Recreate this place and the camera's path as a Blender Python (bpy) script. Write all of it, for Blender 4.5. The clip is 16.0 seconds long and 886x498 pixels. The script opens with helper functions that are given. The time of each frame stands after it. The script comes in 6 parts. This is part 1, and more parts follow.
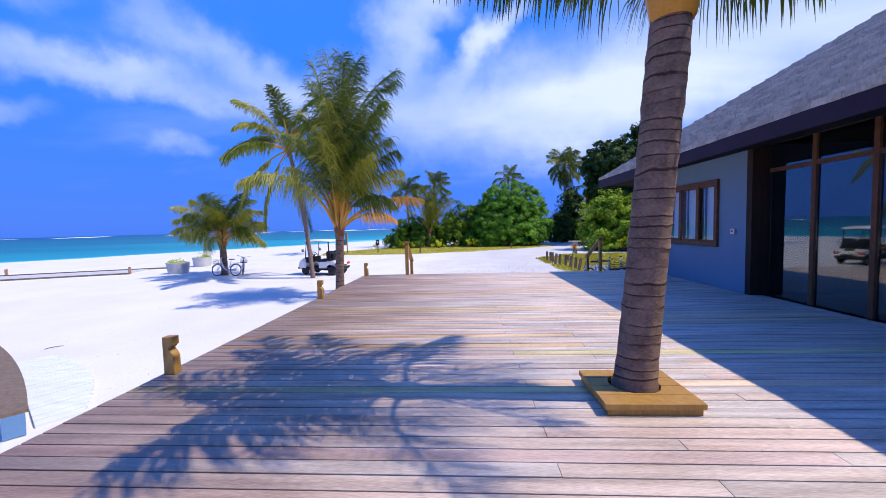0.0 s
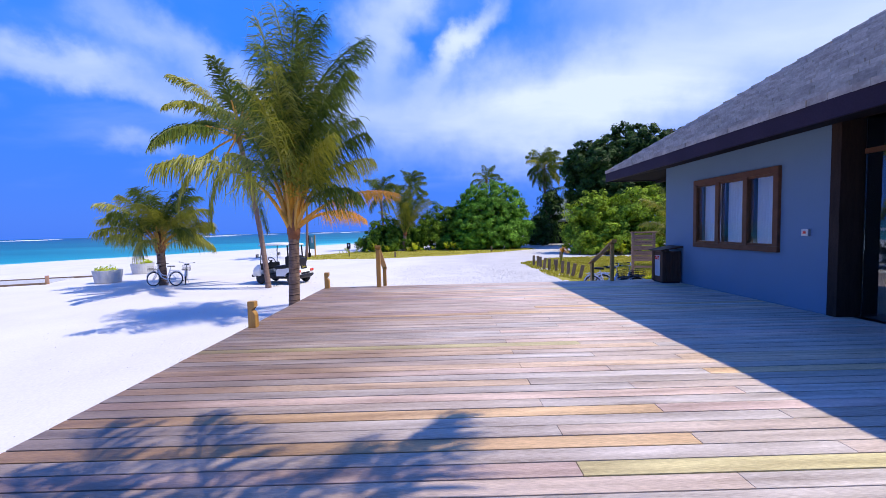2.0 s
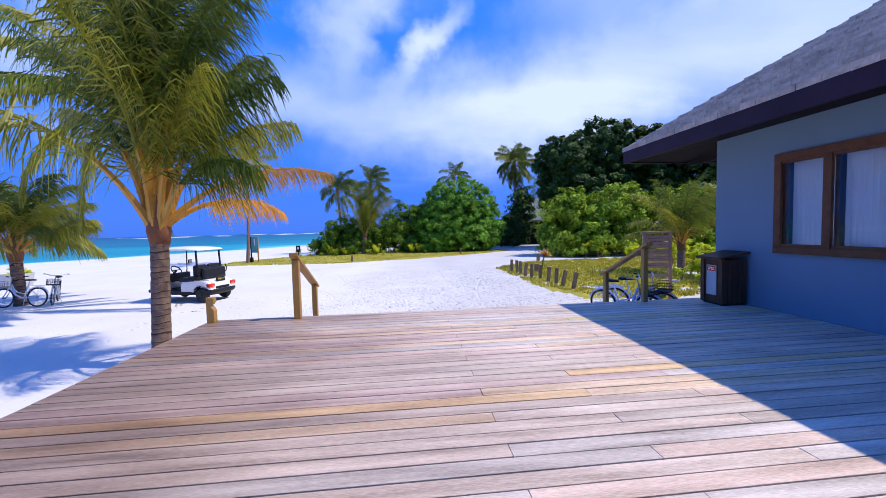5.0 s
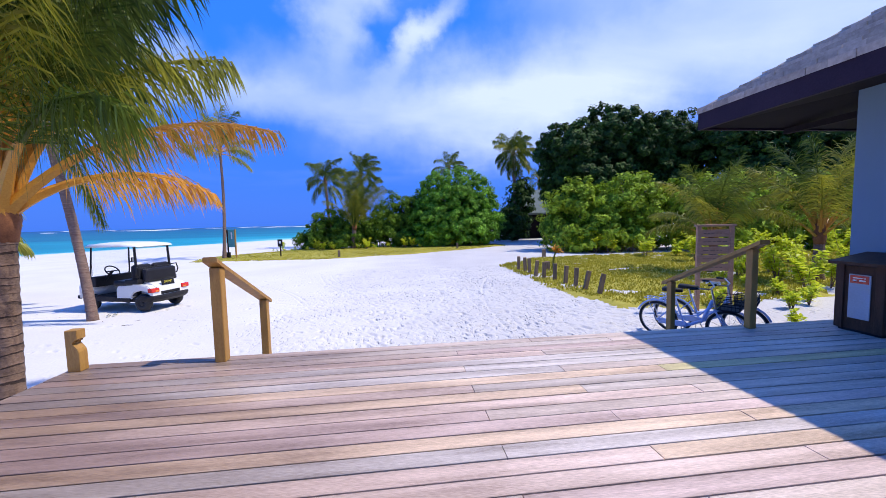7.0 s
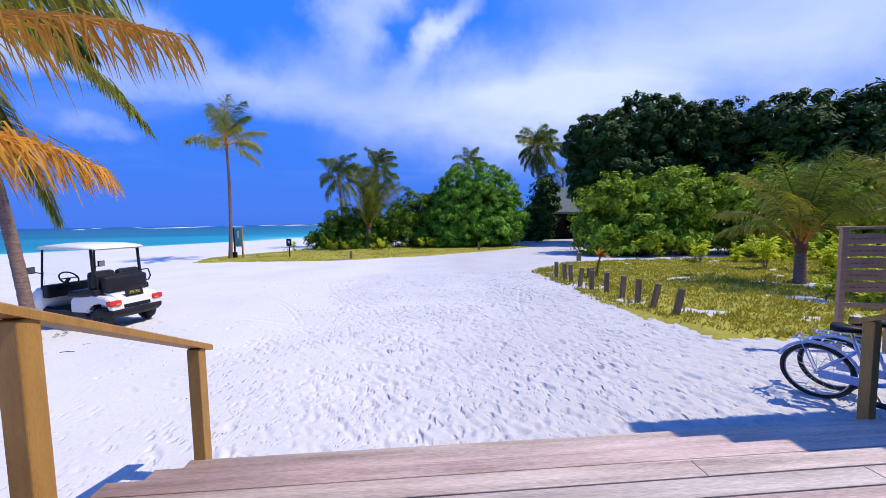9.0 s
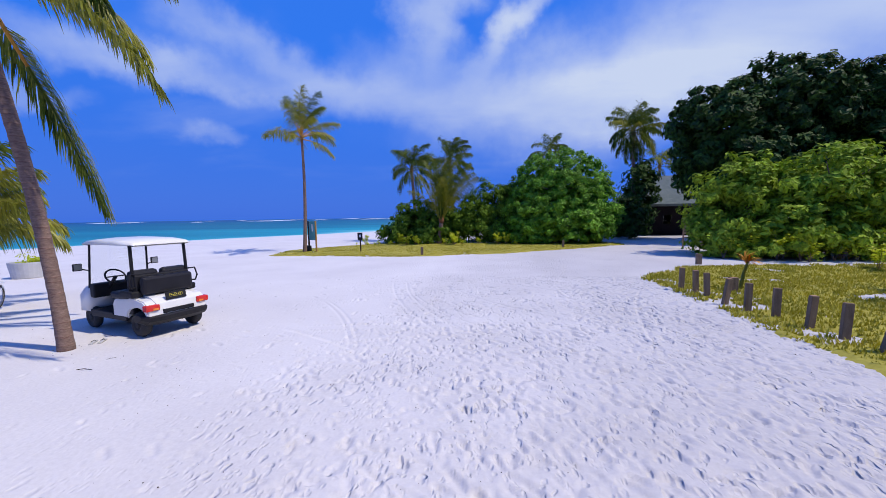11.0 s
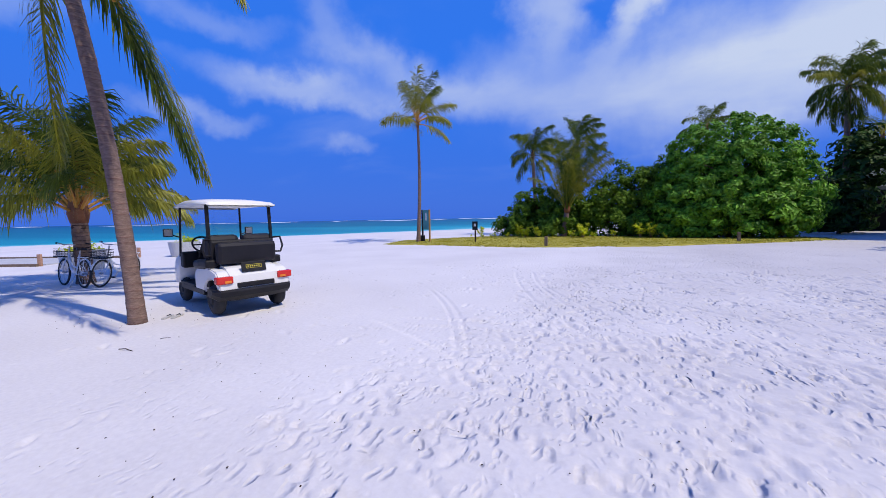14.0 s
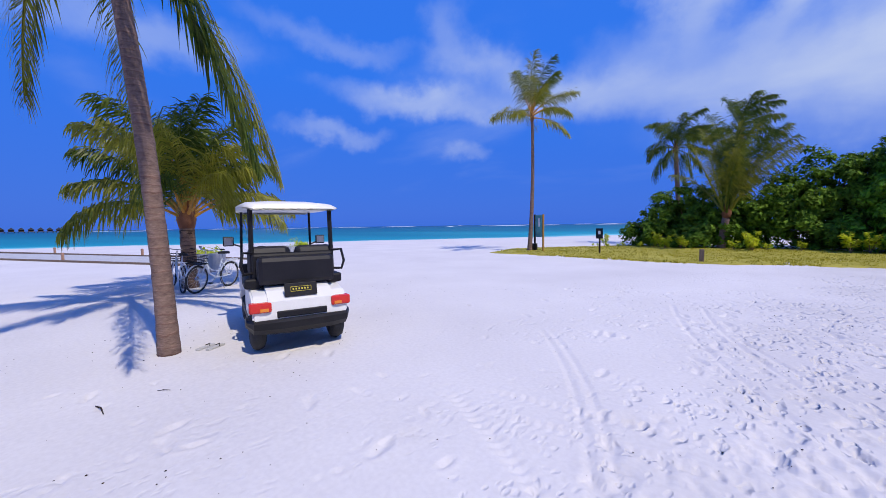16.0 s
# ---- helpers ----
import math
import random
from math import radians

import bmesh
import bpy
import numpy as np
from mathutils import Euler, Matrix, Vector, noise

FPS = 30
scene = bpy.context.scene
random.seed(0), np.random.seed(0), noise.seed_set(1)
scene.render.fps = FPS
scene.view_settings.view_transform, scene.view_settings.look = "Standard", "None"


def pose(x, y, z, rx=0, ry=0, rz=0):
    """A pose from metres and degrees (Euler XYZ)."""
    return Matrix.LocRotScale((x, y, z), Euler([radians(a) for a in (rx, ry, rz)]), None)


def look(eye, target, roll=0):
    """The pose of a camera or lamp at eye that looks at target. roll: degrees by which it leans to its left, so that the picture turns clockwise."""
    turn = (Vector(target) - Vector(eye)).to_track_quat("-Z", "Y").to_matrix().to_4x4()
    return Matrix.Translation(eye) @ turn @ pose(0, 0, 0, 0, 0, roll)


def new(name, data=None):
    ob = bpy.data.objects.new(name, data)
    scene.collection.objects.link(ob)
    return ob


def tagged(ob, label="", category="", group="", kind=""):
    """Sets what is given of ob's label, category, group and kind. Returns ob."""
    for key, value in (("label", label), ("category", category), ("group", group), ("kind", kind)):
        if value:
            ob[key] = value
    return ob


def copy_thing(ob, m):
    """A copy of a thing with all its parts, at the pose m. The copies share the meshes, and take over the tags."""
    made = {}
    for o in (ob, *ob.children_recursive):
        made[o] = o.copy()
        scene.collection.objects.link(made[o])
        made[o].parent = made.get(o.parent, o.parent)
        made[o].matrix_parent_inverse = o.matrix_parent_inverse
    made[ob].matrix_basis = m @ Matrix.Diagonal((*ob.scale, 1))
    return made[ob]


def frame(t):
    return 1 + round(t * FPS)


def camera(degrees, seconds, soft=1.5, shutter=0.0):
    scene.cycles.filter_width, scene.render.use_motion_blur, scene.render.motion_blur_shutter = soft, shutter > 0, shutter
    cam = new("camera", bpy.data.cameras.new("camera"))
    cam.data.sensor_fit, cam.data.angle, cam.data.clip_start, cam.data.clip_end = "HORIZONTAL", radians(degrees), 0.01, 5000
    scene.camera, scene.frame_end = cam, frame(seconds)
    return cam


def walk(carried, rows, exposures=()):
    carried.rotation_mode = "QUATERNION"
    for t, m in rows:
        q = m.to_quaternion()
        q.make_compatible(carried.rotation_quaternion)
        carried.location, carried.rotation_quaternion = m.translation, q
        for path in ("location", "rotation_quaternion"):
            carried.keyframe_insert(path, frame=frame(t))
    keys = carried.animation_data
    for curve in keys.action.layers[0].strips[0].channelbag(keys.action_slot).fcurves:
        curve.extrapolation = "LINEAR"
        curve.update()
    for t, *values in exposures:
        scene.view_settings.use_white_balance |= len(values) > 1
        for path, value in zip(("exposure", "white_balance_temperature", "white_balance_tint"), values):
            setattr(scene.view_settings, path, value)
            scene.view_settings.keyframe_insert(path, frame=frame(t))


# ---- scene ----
cam = camera(100.1, 16.0, soft=0.3)
PATH = [
    (0, (0.361, -0.963, 1.485), (0.241, 1.03, 1.365), -1.5),
    (0.5, (0.293, -0.351, 1.479), (0.216, 1.644, 1.351), -1.6),
    (1, (0.2, 0.208, 1.467), (0.162, 2.203, 1.34), -1.5),
    (1.5, (0.155, 0.7, 1.44), (0.145, 2.696, 1.322), -1.4),
    (2, (0.102, 1.202, 1.43), (0.116, 3.199, 1.322), -1.4),
    (2.5, (0.117, 1.725, 1.429), (0.155, 3.722, 1.327), -1.4),
    (3, (0.12, 2.269, 1.408), (0.183, 4.265, 1.314), -1.4),
    (3.5, (0.173, 2.8, 1.383), (0.264, 4.796, 1.291), -1.4),
    (4, (0.214, 3.342, 1.387), (0.339, 5.336, 1.289), -1.4),
    (4.5, (0.254, 3.867, 1.367), (0.418, 5.858, 1.262), -1.5),
    (4.7, (0.286, 4.103, 1.382), (0.464, 6.092, 1.277), -1.5),
    (6.8, (0.327, 6.466, 1.376), (0.557, 8.447, 1.227), -1.3),
    (7, (0.335, 6.69, 1.349), (0.566, 8.672, 1.204), -1.3),
    (7.5, (0.316, 7.247, 1.346), (0.544, 9.228, 1.199), -1.2),
    (8, (0.32, 7.789, 1.347), (0.534, 9.772, 1.203), -1.2),
    (8.2, (0.313, 7.989, 1.338), (0.517, 9.973, 1.194), -1.2),
    (10.3, (0.086, 10.347, 1.35), (0.027, 12.34, 1.198), -0.9),
    (10.5, (0.041, 10.553, 1.317), (-0.067, 12.544, 1.168), -1.0),
    (11, (0.02, 11.036, 1.324), (-0.218, 13.014, 1.15), -0.9),
    (11.5, (-0.006, 11.407, 1.197), (-0.348, 13.367, 0.993), -1.1),
    (12, (-0.073, 11.776, 1.068), (-0.503, 13.716, 0.842), -1.0),
    (12.5, (-0.191, 12.113, 0.932), (-0.719, 14.029, 0.705), -1.0),
    (13, (-0.362, 12.459, 0.798), (-0.989, 14.347, 0.59), -0.9),
    (13.5, (-0.511, 12.882, 0.663), (-1.227, 14.74, 0.473), -1.0),
    (14, (-0.801, 13.314, 0.62), (-1.624, 15.13, 0.456), -1.1),
    (14.5, (-1.084, 13.773, 0.612), (-2.043, 15.522, 0.465), -1.0),
    (15, (-1.326, 14.228, 0.626), (-2.413, 15.902, 0.494), -1.0),
    (15.5, (-1.527, 14.716, 0.639), (-2.727, 16.311, 0.511), -0.9),
    (16, (-1.737, 15.191, 0.658), (-3.059, 16.686, 0.531), -0.8),
]
walk(cam, [(t, look(eye, target, roll)) for t, eye, target, roll in PATH], exposures=((0, 0.04, 6600, 10), (4.7, 0.02, 6500, 9), (8.2, 0.0, 6450, 9), (10.3, -0.38, 6450, 12), (16, -0.44, 6400, 13)))

# ---- world, sun ----
SUN_WAY = Vector((-0.67, 0.11, -1.0)).normalized()
world = bpy.data.worlds.new("sky")
scene.world = world
world.use_nodes = True
wt = world.node_tree
wt.nodes.clear()


def wnode(kind, **values):
    n = wt.nodes.new(kind)
    for key, v in values.items():
        n.inputs[key].default_value = v
    return n


CLOUDS = (
    (-9, 26.5, 5.0, 6.0, 20, 0.62), (-4, 31, 5.5, 4.0, 0, 0.6), (4, 25, 8.5, 2.6, 42, 0.8), (22, 17.5, 33, 8.5, 6, 0.95), (-2, 16.5, 13, 4.5, 0, 0.5), (40, 23, 18, 6, 0, 0.6),
    (-44, 18, 15, 2.4, -4, 0.5), (-24, 19, 18, 3.4, -11, 0.5), (-12, 21, 10, 4.5, 0, 0.35), (-39, 10.4, 4.0, 1.4, 0, 0.22), (-58, 13, 8, 1.6, 0, 0.4), (-41, 26, 4.5, 3.6, 30, 0.25),
    (-58, 25, 11, 1.8, -8, 0.28), (-35, 22.5, 8, 2.4, -10, 0.18), (34, 31, 18, 4.5, 10, 0.45), (55, 20, 20, 9, 0, 0.7), (-80, 22, 14, 3, 0, 0.4),
    (95, 28, 24, 9, 0, 0.5), (150, 30, 26, 8, 10, 0.45), (-130, 30, 22, 6, -10, 0.45), (20, 52, 24, 8, 15, 0.4), (-60, 55, 20, 6, -15, 0.35),
)


def build_sky():
    lk = wt.links.new
    out = wt.nodes.new("ShaderNodeOutputWorld")
    bg = wt.nodes.new("ShaderNodeBackground")
    bg.inputs["Strength"].default_value = 1.0
    tc = wt.nodes.new("ShaderNodeTexCoord")
    sep = wt.nodes.new("ShaderNodeSeparateXYZ")
    lk(tc.outputs["Generated"], sep.inputs[0])
    sky = wt.nodes.new("ShaderNodeTexSky")
    sky.sky_type = "NISHITA"
    sky.sun_disc = False
    sky.sun_elevation = math.asin(-SUN_WAY.z)
    sky.sun_rotation = math.atan2(-SUN_WAY.x, -SUN_WAY.y)
    skyscale = wt.nodes.new("ShaderNodeVectorMath")
    skyscale.operation = "SCALE"
    skyscale.inputs["Scale"].default_value = 0.08
    lk(sky.outputs[0], skyscale.inputs[0])
    ramp = wt.nodes.new("ShaderNodeValToRGB")
    cr = ramp.color_ramp
    cr.elements[0].position, cr.elements[0].color = 0.0, (0.058, 0.22, 1.0, 1)
    cr.elements[1].position, cr.elements[1].color = 1.0, (0.05, 0.25, 1.1, 1)
    e = cr.elements.new(0.35)
    e.color = (0.036, 0.26, 1.18, 1)
    lk(sep.outputs["Z"], ramp.inputs[0])
    blue = wt.nodes.new("ShaderNodeMix")
    blue.data_type = "RGBA"
    blue.inputs[0].default_value = 0.93
    lk(skyscale.outputs[0], blue.inputs[6])
    lk(ramp.outputs[0], blue.inputs[7])
    # wispy cloud sheets: direction laid on a high plane
    zz = wnode("ShaderNodeMath")
    zz.operation = "ADD"
    lk(sep.outputs["Z"], zz.inputs[0])
    zz.inputs[1].default_value = 0.16
    dv = wt.nodes.new("ShaderNodeVectorMath")
    dv.operation = "DIVIDE"
    cmb = wt.nodes.new("ShaderNodeCombineXYZ")
    for k in range(3):
        lk(zz.outputs[0], cmb.inputs[k])
    lk(tc.outputs["Generated"], dv.inputs[0])
    lk(cmb.outputs[0], dv.inputs[1])
    mp = wt.nodes.new("ShaderNodeMapping")
    mp.inputs["Rotation"].default_value = (0, 0, radians(-24))
    mp.inputs["Scale"].default_value = (0.65, 1.1, 0.0)
    mp.inputs["Location"].default_value = (1.3, 0.35, 0)
    lk(dv.outputs[0], mp.inputs[0])
    no = wnode("ShaderNodeTexNoise", Scale=1.15, Detail=9.0, Roughness=0.5, Distortion=0.3)
    lk(mp.outputs[0], no.inputs["Vector"])
    # azimuth and height in degrees, frayed by noise
    def calc(op, a, b=0.0):
        n = wt.nodes.new("ShaderNodeMath")
        n.operation = op
        for k, v in enumerate((a, b)):
            if isinstance(v, (int, float)):
                n.inputs[k].default_value = v
            else:
                lk(v, n.inputs[k])
        return n.outputs[0]

    az = calc("MULTIPLY", calc("ARCTAN2", sep.outputs["X"], sep.outputs["Y"]), 57.2958)
    el = calc("MULTIPLY", calc("ARCSINE", sep.outputs["Z"]), 57.2958)
    place = wt.nodes.new("ShaderNodeCombineXYZ")
    lk(az, place.inputs[0])
    lk(el, place.inputs[1])
    fray = place.outputs[0]
    for scale, amount in ((4.5, 11.0), (15.0, 4.5)):
        fn = wnode("ShaderNodeTexNoise", Scale=scale, Detail=6.0, Roughness=0.55)
        lk(tc.outputs["Generated"], fn.inputs["Vector"])
        mid = wt.nodes.new("ShaderNodeVectorMath")
        mid.operation = "SUBTRACT"
        lk(fn.outputs["Color"], mid.inputs[0])
        mid.inputs[1].default_value = (0.5, 0.5, 0.5)
        push = wt.nodes.new("ShaderNodeVectorMath")
        push.operation = "MULTIPLY_ADD"
        lk(mid.outputs[0], push.inputs[0])
        push.inputs[1].default_value = (amount * 1.3, amount * 0.8, 0)
        lk(fray, push.inputs[2])
        fray = push.outputs[0]
    # each cloud: azimuth, height, half length, half depth, tilt, thickness
    total = None
    for ca, ce, la, le, tilt, thick in CLOUDS:
        mc = wt.nodes.new("ShaderNodeMapping")
        mc.vector_type = "TEXTURE"
        mc.inputs["Location"].default_value = (ca, ce, 0)
        mc.inputs["Rotation"].default_value = (0, 0, radians(tilt))
        mc.inputs["Scale"].default_value = (la, le, 1)
        lk(fray, mc.inputs[0])
        ln = wt.nodes.new("ShaderNodeVectorMath")
        ln.operation = "LENGTH"
        lk(mc.outputs[0], ln.inputs[0])
        mr = wnode("ShaderNodeMapRange")
        mr.interpolation_type = "SMOOTHSTEP"
        for key, v in (("From Min", 1.35), ("From Max", 0.1), ("To Min", 0.0), ("To Max", thick)):
            mr.inputs[key].default_value = v
        lk(ln.outputs["Value"], mr.inputs["Value"])
        total = mr.outputs[0] if total is None else calc("ADD", total, calc("MULTIPLY", mr.outputs[0], calc("SUBTRACT", 1.0, total)))
    lump = wnode("ShaderNodeMapRange")
    for key, v in (("From Min", 0.32), ("From Max", 0.66), ("To Min", 0.65), ("To Max", 1.15)):
        lump.inputs[key].default_value = v
    lk(no.outputs["Fac"], lump.inputs["Value"])
    body = calc("MULTIPLY", total, lump.outputs[0])
    # a thin veil of wisps everywhere else
    veil = wnode("ShaderNodeMapRange")
    veil.interpolation_type = "SMOOTHSTEP"
    for key, v in (("From Min", 0.50), ("From Max", 0.80), ("To Min", 0.0), ("To Max", 0.2)):
        veil.inputs[key].default_value = v
    lk(no.outputs["Fac"], veil.inputs["Value"])
    fade = wnode("ShaderNodeMapRange")
    fade.inputs["From Min"].default_value = 0.05
    fade.inputs["From Max"].default_value = 0.22
    lk(sep.outputs["Z"], fade.inputs["Value"])
    cover = calc("MINIMUM", calc("ADD", body, calc("MULTIPLY", veil.outputs[0], fade.outputs[0])), 0.93)
    mix = wt.nodes.new("ShaderNodeMix")
    mix.data_type = "RGBA"
    lk(cover, mix.inputs[0])
    lk(blue.outputs[2], mix.inputs[6])
    mix.inputs[7].default_value = (0.80, 0.92, 1.14, 1)
    lk(mix.outputs[2], bg.inputs["Color"])
    lk(bg.outputs[0], out.inputs["Surface"])


build_sky()
sun = new("sun", bpy.data.lights.new("sun", "SUN"))
sun.data.energy, sun.data.angle, sun.data.color = 4.75, radians(0.6), (1.0, 0.91, 0.74)
sun.rotation_mode = "QUATERNION"
sun.rotation_quaternion = SUN_WAY.to_track_quat("-Z", "Y")
sun.location = (20, 0, 30)


# ---- materials ----
def surface(name, a, b, scale=6.0, rough=0.7, bump=0.2, stretch=(1, 1, 1), fine=60.0, metal=0.0, per_piece=0.0, dist=0.004, spec=0.5, leaf=0.0, patch=None, island=0.0):
    """Two colours mixed by large and fine noise at world size, with relief; per_piece varies pieces by hue and value."""
    m = bpy.data.materials.new(name)
    m.use_nodes = True
    nt = m.node_tree
    lk = nt.links.new
    bs = nt.nodes["Principled BSDF"]
    bs.inputs["Roughness"].default_value = rough
    bs.inputs["Metallic"].default_value = metal
    bs.inputs["Specular IOR Level"].default_value = spec
    geo = nt.nodes.new("ShaderNodeNewGeometry")
    mp = nt.nodes.new("ShaderNodeMapping")
    mp.inputs["Scale"].default_value = stretch
    lk(geo.outputs["Position"], mp.inputs[0])
    n1 = nt.nodes.new("ShaderNodeTexNoise")
    n1.inputs["Scale"].default_value, n1.inputs["Detail"].default_value = scale, 4
    n2 = nt.nodes.new("ShaderNodeTexNoise")
    n2.inputs["Scale"].default_value, n2.inputs["Detail"].default_value = fine, 6
    lk(mp.outputs[0], n1.inputs["Vector"])
    lk(mp.outputs[0], n2.inputs["Vector"])
    ad = nt.nodes.new("ShaderNodeMix")
    ad.inputs[0].default_value = 0.45
    lk(n1.outputs["Fac"], ad.inputs[2])
    lk(n2.outputs["Fac"], ad.inputs[3])
    rmp = nt.nodes.new("ShaderNodeMapRange")
    rmp.inputs["From Min"].default_value, rmp.inputs["From Max"].default_value = 0.33, 0.67
    lk(ad.outputs[0], rmp.inputs["Value"])
    mix = nt.nodes.new("ShaderNodeMix")
    mix.data_type = "RGBA"
    mix.inputs[6].default_value, mix.inputs[7].default_value = (*a, 1), (*b, 1)
    lk(rmp.outputs[0], mix.inputs[0])
    col = mix.outputs[2]
    if per_piece:
        oi = nt.nodes.new("ShaderNodeObjectInfo")
        hs = nt.nodes.new("ShaderNodeHueSaturation")
        mv = nt.nodes.new("ShaderNodeMapRange")
        mv.inputs["To Min"].default_value, mv.inputs["To Max"].default_value = 1 - per_piece, 1 + per_piece
        lk(oi.outputs["Random"], mv.inputs["Value"])
        lk(mv.outputs[0], hs.inputs["Value"])
        if patch:
            wn = nt.nodes.new("ShaderNodeTexWhiteNoise")
            wn.noise_dimensions = "1D"
            lk(oi.outputs["Random"], wn.inputs["W"])
            cr = nt.nodes.new("ShaderNodeValToRGB")
            cr.color_ramp.interpolation = "CONSTANT"
            for k, (pos, c) in enumerate(patch):
                el = cr.color_ramp.elements[k] if k < 2 else cr.color_ramp.elements.new(pos)
                el.position, el.color = pos, (*c, 1)
            lk(wn.outputs["Value"], cr.inputs[0])
            mm = nt.nodes.new("ShaderNodeMix")
            mm.data_type, mm.blend_type = "RGBA", "MULTIPLY"
            mm.inputs[0].default_value = 1.0
            lk(col, mm.inputs[6])
            lk(cr.outputs[0], mm.inputs[7])
            col = mm.outputs[2]
        lk(col, hs.inputs["Color"])
        col = hs.outputs[0]
    if island:
        gi = nt.nodes.new("ShaderNodeNewGeometry")
        hv = nt.nodes.new("ShaderNodeHueSaturation")
        mi = nt.nodes.new("ShaderNodeMapRange")
        mi.inputs["To Min"].default_value, mi.inputs["To Max"].default_value = 1 - island, 1 + island
        lk(gi.outputs["Random Per Island"], mi.inputs["Value"])
        lk(mi.outputs[0], hv.inputs["Value"])
        lk(col, hv.inputs["Color"])
        col = hv.outputs[0]
    lk(col, bs.inputs["Base Color"])
    if bump:
        bp = nt.nodes.new("ShaderNodeBump")
        bp.inputs["Strength"].default_value, bp.inputs["Distance"].default_value = bump, dist
        lk(ad.outputs[0], bp.inputs["Height"])
        lk(bp.outputs[0], bs.inputs["Normal"])
    if leaf:
        tr = nt.nodes.new("ShaderNodeBsdfTranslucent")
        hs2 = nt.nodes.new("ShaderNodeHueSaturation")
        hs2.inputs["Value"].default_value = 1.6
        lk(col, hs2.inputs["Color"])
        lk(hs2.outputs[0], tr.inputs["Color"])
        sh = nt.nodes.new("ShaderNodeMixShader")
        sh.inputs[0].default_value = leaf
        lk(bs.outputs[0], sh.inputs[1])
        lk(tr.outputs[0], sh.inputs[2])
        lk(sh.outputs[0], nt.nodes["Material Output"].inputs["Surface"])
    return m


SAND = surface("sand", (0.60, 0.575, 0.58), (0.71, 0.685, 0.685), 0.5, 0.95, 0.35, fine=26.0, dist=0.012, spec=0.1)


def scuffed(m):
    """Small sharp-edged heel and toe pits, one to a warped cell, showing in patches."""
    nt = m.node_tree
    lk = nt.links.new
    bs = nt.nodes["Principled BSDF"]
    geo = nt.nodes.new("ShaderNodeNewGeometry")
    wn = nt.nodes.new("ShaderNodeTexNoise")
    wn.inputs["Scale"].default_value, wn.inputs["Detail"].default_value = 3.0, 3
    lk(geo.outputs["Position"], wn.inputs["Vector"])
    mx = nt.nodes.new("ShaderNodeVectorMath")
    mx.operation = "MULTIPLY_ADD"
    lk(wn.outputs["Color"], mx.inputs[0])
    mx.inputs[1].default_value = (0.22, 0.22, 0.0)
    lk(geo.outputs["Position"], mx.inputs[2])
    normal = bs.inputs["Normal"].links[0].from_node.outputs[0]
    # ragged measure of how far a spot lies on the walked side
    sp = nt.nodes.new("ShaderNodeSeparateXYZ")
    lk(geo.outputs["Position"], sp.inputs[0])
    gn = nt.nodes.new("ShaderNodeTexNoise")
    gn.inputs["Scale"].default_value, gn.inputs["Detail"].default_value = 0.7, 6
    lk(geo.outputs["Position"], gn.inputs["Vector"])
    ga = nt.nodes.new("ShaderNodeMath")
    ga.operation = "MULTIPLY_ADD"
    lk(gn.outputs["Fac"], ga.inputs[0])
    ga.inputs[1].default_value = 6.0
    lk(sp.outputs["X"], ga.inputs[2])
    quiet = nt.nodes.new("ShaderNodeMapRange")
    for key, v in (("From Min", -1.6), ("From Max", 1.6), ("To Min", 0.12), ("To Max", 1.0)):
        quiet.inputs[key].default_value = v
    lk(ga.outputs[0], quiet.inputs["Value"])
    for turn, scale, lo, hi, depth, patch, grain in ((35, (10.0, 5.0, 0.0), 0.11, 0.42, 0.019, 0.45, 0.8), (8, (17.0, 10.0, 0.0), 0.10, 0.42, 0.009, 0.41, 1.7)):
        mp = nt.nodes.new("ShaderNodeMapping")
        mp.inputs["Rotation"].default_value = (0, 0, radians(turn))
        mp.inputs["Scale"].default_value = scale
        lk(mx.outputs[0], mp.inputs[0])
        vo = nt.nodes.new("ShaderNodeTexVoronoi")
        vo.feature = "F1"
        vo.inputs["Scale"].default_value = 1.0
        lk(mp.outputs[0], vo.inputs["Vector"])
        cut = nt.nodes.new("ShaderNodeMapRange")
        cut.interpolation_type = "SMOOTHSTEP"
        cut.inputs["From Min"].default_value, cut.inputs["From Max"].default_value = lo, hi
        lk(vo.outputs["Distance"], cut.inputs["Value"])
        pn = nt.nodes.new("ShaderNodeTexNoise")
        pn.inputs["Scale"].default_value, pn.inputs["Detail"].default_value = grain, 3
        lk(geo.outputs["Position"], pn.inputs["Vector"])
        pm = nt.nodes.new("ShaderNodeMapRange")
        pm.inputs["From Min"].default_value, pm.inputs["From Max"].default_value = patch, patch + 0.1
        lk(pn.outputs["Fac"], pm.inputs["Value"])
        mm = nt.nodes.new("ShaderNodeMix")
        mm.inputs[2].default_value = 1.0
        pq = nt.nodes.new("ShaderNodeMath")
        pq.operation = "MULTIPLY"
        lk(pm.outputs[0], pq.inputs[0])
        lk(quiet.outputs[0], pq.inputs[1])
        lk(pq.outputs[0], mm.inputs[0])
        lk(cut.outputs[0], mm.inputs[3])
        bp = nt.nodes.new("ShaderNodeBump")
        bp.inputs["Strength"].default_value, bp.inputs["Distance"].default_value = 1.0, depth
        lk(mm.outputs[0], bp.inputs["Height"])
        lk(normal, bp.inputs["Normal"])
        normal = bp.outputs[0]
    lk(normal, bs.inputs["Normal"])
    # sand darkened in broad ragged patches on the walked side
    col = bs.inputs["Base Color"].links[0].from_socket
    gm = nt.nodes.new("ShaderNodeMapRange")
